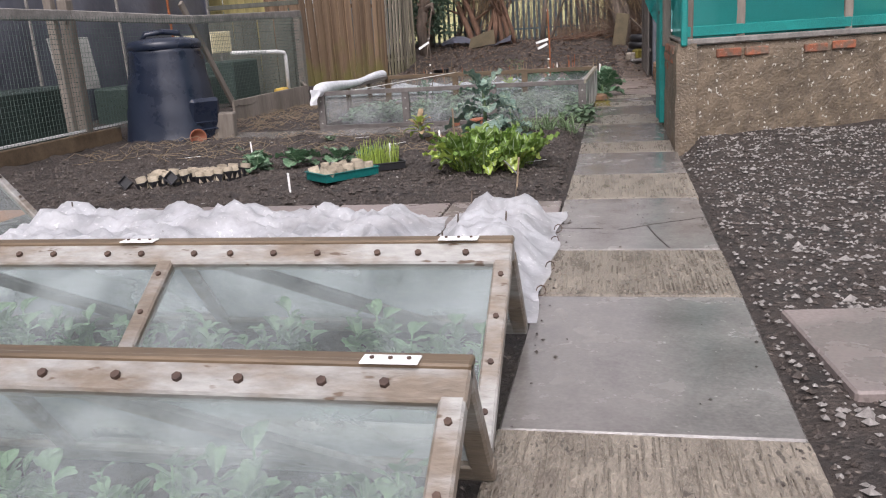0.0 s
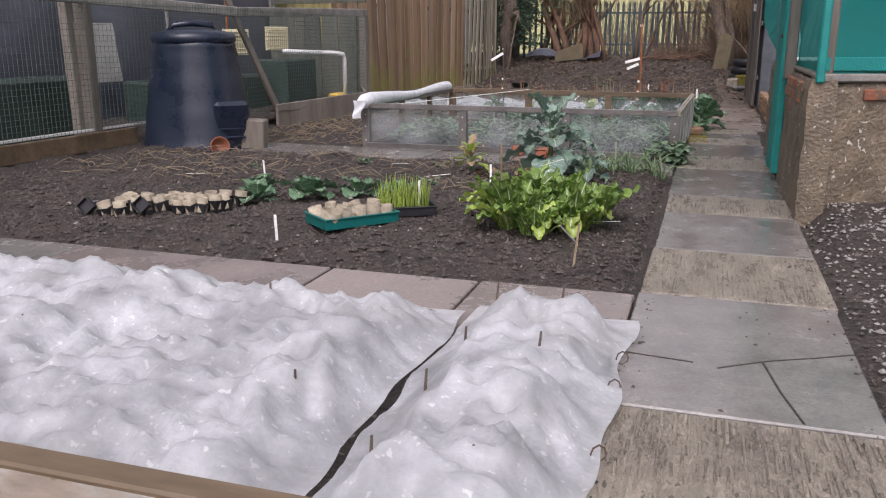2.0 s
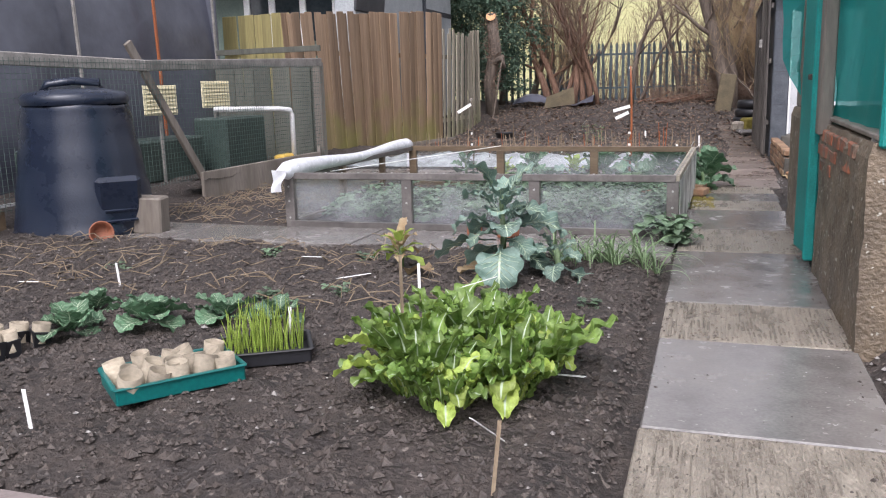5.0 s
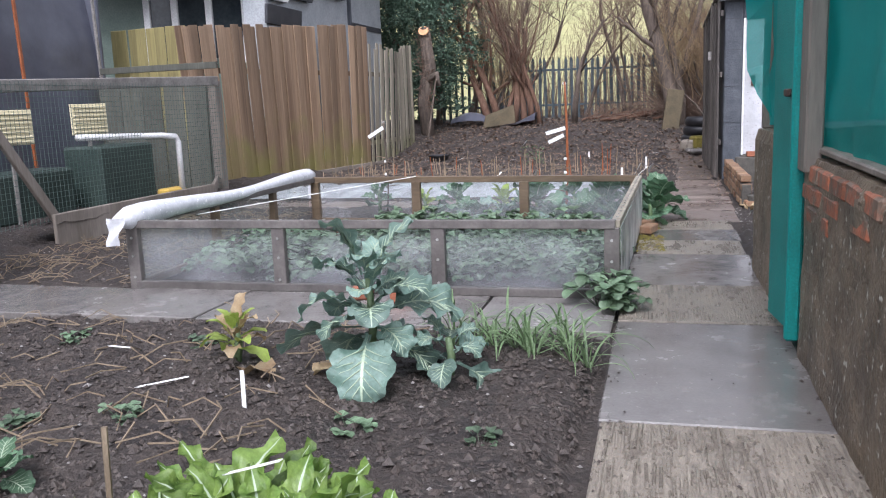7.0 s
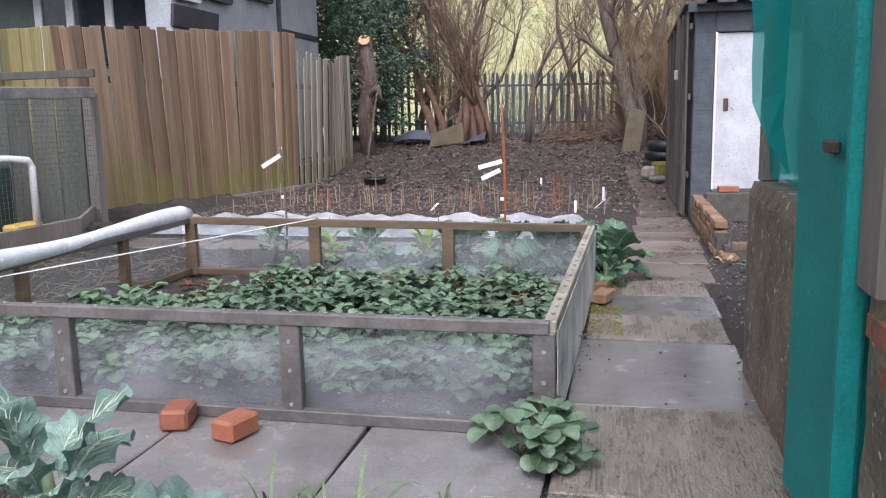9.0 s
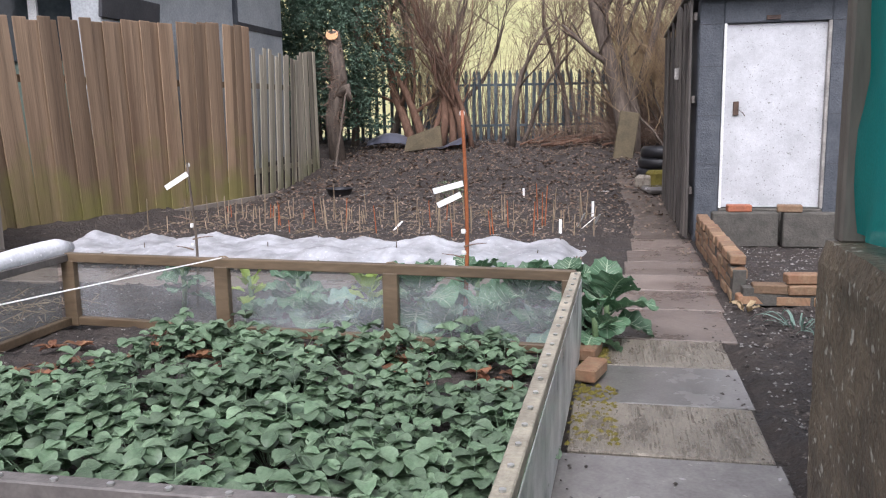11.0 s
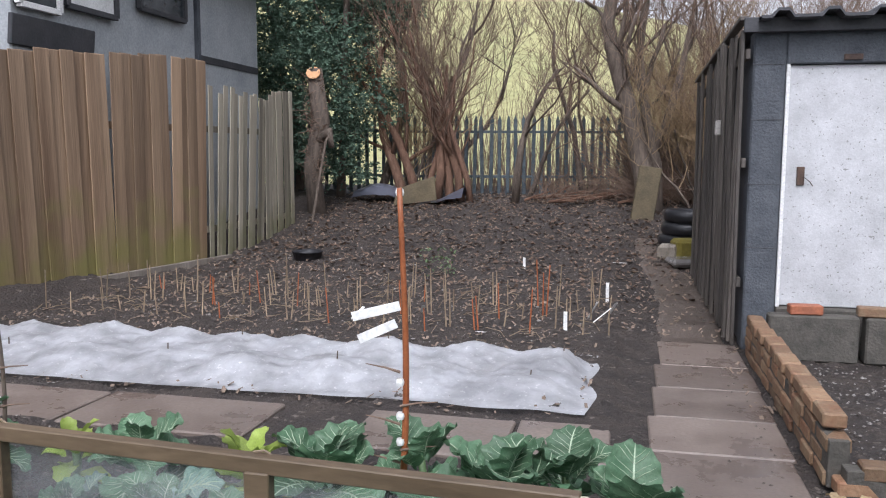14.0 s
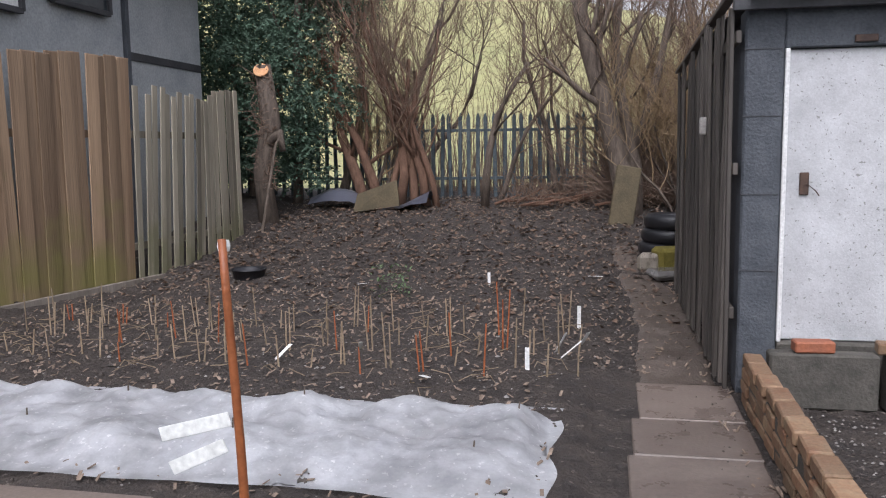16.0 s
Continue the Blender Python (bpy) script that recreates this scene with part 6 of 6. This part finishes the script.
for x, y, h in ((2.0, 31.0, 6.6), (4.5, 33.0, 7.2), (7.0, 32.0, 7.5), (0.4, 33.5, 6.0), (9.0, 35.0, 8.0), (-4.2, 29.0, 6.4)):
    tree("bare_tree", "tall bare tree with dark twigs beyond the fence", x, y, [(0, 0, (U(-0.2, 0.2), 0, 1), h * 0.62, 0.13), (0.2, 0.2, (U(-0.6, 0.6), 0.1, 1), h * 0.5, 0.08)], M_BARK, M_BARK, 3, 0.62, "tall trees beyond the fence")
br = MB()
for _ in range(2600):
    x, y = U(0.2, 3.2) if U(0, 1) < 0.75 else U(-1.3, 1.2), U(24.6, 26.6)
    p = Vector((x, y, base_z(x, y) + U(0, 0.2)))
    d = Vector((U(-1, 1), U(-0.6, 0.6), U(0.2, 1.3)))
    l = U(0.3, 1.1) * (2.0 if x > 0.3 else 0.7)
    br.rod([p, p + d * l * 0.5, p + d * l * 0.8 + Vector((U(-0.2, 0.2), 0, -0.1 * l))], [0.006, 0.004, 0.002], 3)
for _ in range(600):
    x, y = U(-4.6, 1.6), U(27.6, 30.0)
    p = Vector((x, y, base_z(x, y)))
    h, lx = U(0.6, 2.6), U(-0.35, 0.35)
    br.rod([p, p + Vector((lx * 0.3, 0, h * 0.4)), p + Vector((lx * 0.6 + U(-0.1, 0.1), 0, h * 0.75)), p + Vector((lx + U(-0.2, 0.2), 0, h))], [0.009, 0.007, 0.005, 0.002], 3)
single("brambles", br, M_TWIG, "tangle of bare brown bramble stems", "brambles", kind="stuff")
lg = MB()
for _ in range(16):
    x, y = U(-1.6, 0.3), U(24.7, 25.4)
    lg.rod([(x, y, base_z(x, y) + 0.05), (x + U(0.3, 0.9), y + U(-0.3, 0.3), base_z(x, y) + U(0.08, 0.35))], [0.022, 0.012], 6)
single("branch_pile", lg, M_BARKR, "pile of cut reddish branches by the fence", "branches", kind="stuff")


def make_holly():
    h = thing("holly_tree", "dense dark green evergreen tree beside the fence", "tree")
    L_, T_ = MB(), MB()
    for dx in (-0.8, 0, 0.7):
        grow(L_, T_, Vector((-5.0 + dx, 25.4, 0.4)), Vector((dx * 0.2, 0, 1)), 4.5, 0.09, 2, 0.4)
    part("trunk", L_, M_BARK, h, smooth=True)
    part("brushwood", T_, M_BARK, h)
    lv = MB()
    for _ in range(330):
        x, y, z, r = U(-7.6, -4.05), U(24.1, 26.2), U(1.1, 6.8), U(0.3, 0.6)
        if x > -4.6 and z < 1.8:
            continue
        for _s in range(34):
            a, c = U(0, 6.28), U(-0.8, 1)
            rr = r * U(0.35, 1.1)
            p = Vector((x + rr * math.sqrt(1 - c * c) * math.cos(a), y + rr * math.sqrt(1 - c * c) * math.sin(a), z + rr * c))
            d = Vector((math.cos(a) * 0.8 + U(-0.3, 0.3), math.sin(a) * 0.8, U(-0.9, 0.25))).normalized()
            for q in range(14):
                p = p + d * 0.02
                e = Vector((U(-1, 1), U(-1, 1), U(-0.9, 0.4))).normalized() * U(0.045, 0.085)
                w = e.cross(Vector((U(-1, 1), U(-1, 1), U(-1, 1)))).normalized() * 0.017
                lv.add([p, p + e * 0.5 + w, p + e, p + e * 0.5 - w], [(0, 1, 2, 3)])
    part("crown", lv, M_HOLLY, h)
    return h


make_holly()
pol = thing("pollarded_tree", "cut back tree trunk with a fresh orange cut", "tree")
P_ = MB().rod([(-4.75, 23.6, 0.3), (-4.85, 23.6, 1.2), (-4.7, 23.65, 1.9), (-4.78, 23.6, 2.75)], [0.16, 0.13, 0.15, 0.12], 10)
P_.rod([(-4.75, 23.6, 1.6), (-4.5, 23.5, 1.75), (-4.45, 23.45, 1.5)], [0.1, 0.07, 0.05], 8)
part("trunk", P_, M_BARK, pol, smooth=True)
cutf = MB().lathe([(0.0, 0.012), (0.11, 0.0), (0.115, -0.01)], 12)
part("cut_face", cutf, M_CUT, pol, "fresh orange saw cut").matrix_basis = pose(-4.76, 23.49, 2.68, 62, 0, 10)
tw = MB()
for _ in range(260):
    p = Vector((-4.75 + U(-0.16, 0.16), 23.55, U(0.9, 2.6)))
    d = Vector((U(-1, 1), U(-1, 0.2), U(-0.6, 0.8)))
    tw.rod([p, p + d * U(0.06, 0.24)], [0.008, 0.003], 4)
part("brushwood", tw, M_TWIG, pol)
single("leaning_branch", MB().rod([(-4.62, 22.9, 0.15), (-4.45, 23.2, 1.6), (-4.4, 23.3, 1.75)], [0.022, 0.018, 0.01], 6), M_BARK, "thin branch leaning against a trunk", "branch")
M_MOSSB = mat("mossy_brown_board", (0.065, 0.052, 0.028), (0.13, 0.10, 0.055), 4, 0.75, 0.5, 40)
lb = MB().cbox((0, 0, 0.45), (0.34, 0.05, 0.95), 0.012)
tagged(new("leaning_board", lb.mesh("leaning_board", M_MOSSB)), "mossy board leaning on a tree trunk", "board").matrix_world = pose(0.38, 23.6, base_z(0.38, 23.6) - 0.12, -6, 9, 8)
tyre = MB().lathe([(0.2, 0.02), (0.3, 0.0), (0.34, 0.05), (0.34, 0.13), (0.3, 0.18), (0.2, 0.16), (0.2, 0.02)], 20)
tm = tyre.mesh("tyre", M_POT, True)
tyres = thing("tyre_stack", "stack of old black tyres beside the shed screen", "tyres")
for k in range(3):
    part("tyre", tm, None, tyres).matrix_basis = pose(0.92 + 0.03 * k, 22.0 - 0.02 * k, base_z(0.95, 22) + 0.16 * k, U(-3, 3), 0, 0)
for x, y, s, m_, lab in ((0.85, 21.0, (0.4, 0.35, 0.1), M_SLAB, "flat pale stone slab on soil"), (0.95, 21.35, (0.45, 0.3, 0.26), M_MOSS, "mossy stone block behind a slab"), (0.68, 21.3, (0.25, 0.22, 0.2), M_ROUGH, "rough pale stone block on soil")):
    t = MB().cbox((0, 0, s[2] / 2), s, 0.04)
    tagged(new("stone_block", t.mesh("stone_block", m_)), lab, "stone", "stones by the screen").matrix_world = pose(x, y, base_z(x, y), 0, 0, U(-20, 20))
bt = MB().lathe([(0.16, 0), (0.19, 0.12), (0.2, 0.12), (0.2, 0.14), (0.175, 0.13), (0.16, 0.03), (0, 0.03)], 18)
tagged(new("black_bowl", bt.mesh("black_bowl", M_POT, True)), "round black plastic bowl on the soil", "bowl").matrix_world = pose(-3.75, 20.6, base_z(-3.75, 20.6))
tarp = MB()
for j in range(7):
    for i in range(15):
        tarp.v.append((-4.5 + 0.14 * i, 24.5 + 0.1 * j, base_z(-4, 24.5) + 0.02 + 0.3 * math.sin(math.pi * (0.15 + 0.7 * j / 6)) * (0.6 + 0.5 * math.sin(i * 0.5)) + 0.04 * nz(i, j, 0.7, 2)))
tarp.f = [(j * 15 + i, j * 15 + i + 1, (j + 1) * 15 + i + 1, (j + 1) * 15 + i) for j in range(6) for i in range(14)]
single("dark_tarpaulin", tarp, M_BLACK, "dark tarpaulin heaped before the palisade", "tarpaulin", smooth=True)
tb = MB().add([(0, 0, 0), (0.75, 0.0, 0.1), (0.7, 0.05, 0.5), (0.05, 0.08, 0.28), (0, 0.03, 0), (0.75, 0.03, 0.1), (0.7, 0.08, 0.5), (0.05, 0.11, 0.28)],
              [(0, 1, 2, 3), (7, 6, 5, 4), (0, 4, 5, 1), (1, 5, 6, 2), (2, 6, 7, 3), (3, 7, 4, 0)])
tagged(new("broken_board", tb.mesh("broken_board", M_MOSSB)), "broken grey board leaning on a heap", "board").matrix_world = pose(-3.7, 24.4, base_z(-3.7, 24.4), 0, 0, 0)
bush = MB()
for _ in range(80):
    x, y = -1.9 + U(-0.2, 0.2), 19.9 + U(-0.2, 0.2)
    bush.leaf((x, y, base_z(x, y) + U(0.03, 0.35)), U(0, 6.28), U(0.04, 0.07), 0.025, U(-20, 60), 40, 0.2, 0, 3)
single("sparse_shrub", bush, M_LEEK, "sparse low shrub with small green leaves", "shrub")

# ---- paving, slab by slab ----
path = thing("path", "straight path of wet concrete slabs", "path", kind="structure")
JY = [(-0.6, 0.6, 0), (0.6, 1.83, 0), (1.83, 3.03, 1), (3.03, 4.21, 0), (4.21, 4.91, 1), (4.91, 6.12, 0), (6.12, 6.97, 1), (6.97, 7.98, 0), (7.98, 8.65, 1), (8.65, 10.0, 0),
      (10.0, 10.85, 1), (10.85, 11.88, 0), (11.88, 12.44, 1), (12.44, 13.0, 0), (13.0, 13.5, 1)]
for y0, y1, r in JY:
    x1 = 0.81 + U(-0.012, 0.012)
    x0 = 0.0 + U(-0.01, 0.012) + (0.05 if y0 > 11.5 else 0)
    sl = part("slab", MB().cbox(((x0 + x1) / 2, (y0 + y1) / 2, -0.022 + U(-0.003, 0.003)), (x1 - x0, y1 - y0 - 0.012, 0.05), 0.006, Matrix.Rotation(radians(U(-0.4, 0.4)), 4, "Y")), M_ROUGH if r else M_SLAB, path)
    if r:
        rid = MB()
        for k in range(38):
            x, y = x0 + 0.03 + (x1 - x0 - 0.06) * k / 37 + U(-0.004, 0.004), y0 + U(0.02, 0.1)
            while y < y1 - 0.09:
                l = min(U(0.05, 0.3), y1 - 0.02 - y)
                rid.beam((x, y, 0.0035), (x + U(-0.006, 0.006), y + l, 0.0035), U(0.006, 0.012), U(0.006, 0.012), 0.003)
                y += l + U(0.01, 0.16)
        part("ridges", rid, M_ROUGH, sl)
for y0, y1, x0, x1 in ((13.5, 14.23, 0.16, 0.9), (14.23, 14.8, 0.24, 0.92), (14.8, 15.35, 0.28, 0.94), (15.35, 15.94, 0.32, 0.95), (15.94, 16.5, 0.35, 0.96), (16.5, 17.22, 0.4, 0.96)):
    part("slab", MB().cbox(((x0 + x1) / 2, (y0 + y1) / 2, -0.022 + U(-0.0015, 0.0015)), (x1 - x0, y1 - y0 - 0.010, 0.05), 0.008), M_BROWNSLAB, path)
crack = [(0.33, 5.3), (0.5, 5.42), (0.66, 5.5), (0.8, 5.58)]
for a, b in list(zip(crack, crack[1:])) + [((0.48, 5.4), (0.52, 5.15)), ((0.52, 5.15), (0.57, 4.93)), ((0.0, 5.36), (0.25, 5.33))]:
    part("crack", MB().beam((*a, 0.0045), (*b, 0.0045), 0.008, 0.003, 0.001), M_SOIL, path, "dark crack in a slab")
cross = thing("pavement", "cross path of pinkish slabs beside the fleece", "path", kind="structure")
for x0, x1, m_ in ((-0.71, -0.01, M_PINK), (-1.46, -0.72, M_PINK), (-2.93, -1.47, M_PINK), (-3.75, -2.94, M_SLAB), (-4.5, -3.76, M_ORANGE)):
    part("slab", MB().cbox(((x0 + x1) / 2, 5.76, -0.02 + U(-0.003, 0.003)), (x1 - x0 - 0.006, 0.62, 0.05), 0.006), m_, cross)
cross2 = thing("pavement", "cross path of wet grey slabs before the frame", "path", kind="structure")
xe = [-4.6, -3.85, -3.1, -2.3, -1.5, -0.74, -0.01]
for x0, x1 in zip(xe, xe[1:]):
    part("slab", MB().cbox(((x0 + x1) / 2, 10.12, -0.018 + U(-0.003, 0.003)), (x1 - x0 - 0.012, 0.68, 0.05), 0.006, Matrix.Rotation(radians(U(-1, 1)), 4, "Z")), M_SLAB, cross2)
cross3 = thing("pavement", "cross path of brown stained slabs behind cabbages", "path", kind="structure")
for x0, x1 in ((-4.6, -3.7), (-3.68, -2.8), (-2.78, -1.7), (-1.2, -0.4), (-0.38, 0.1)):
    part("slab", MB().cbox(((x0 + x1) / 2, 14.82, -0.018 + U(-0.003, 0.003)), (x1 - x0 - 0.012, 0.56, 0.05), 0.008, Matrix.Rotation(radians(U(-2, 2)), 4, "Z")), M_BROWNSLAB, cross3)
side = thing("pavement", "slab set into the gravelly soil", "slab", kind="structure")
part("slab", MB().cbox((1.55, 3.75, -0.018), (1.2, 0.72, 0.05), 0.008, Matrix.Rotation(radians(6), 4, "Z")), M_PINK, side)
moss = MB()
for _ in range(260):
    if U(0, 1) < 0.6:
        x, y = 0.14 + U(-0.1, 0.1), 12.3 + U(-0.35, 0.35)
    else:
        x, y = 0.12 + U(-0.06, 0.08), 13.15 + U(-0.15, 0.15)
    pebble(moss, x, y, 0.004, U(0.008, 0.022))
single("moss_patch", moss, M_MOSS, "yellow green moss on the slab edge", "moss", kind="stuff")
dt = MB()
for _ in range(2200):
    x, y = U(-0.04, 0.86), U(1, 17)
    if 0.08 < x < 0.74 and U(0, 1) < 0.93:
        continue
    pebble(dt, x, y, 0.005, U(0.003, 0.011))
single("path_crumbs", dt, M_CLOD, "soil crumbs along the path edges", "soil", kind="stuff")
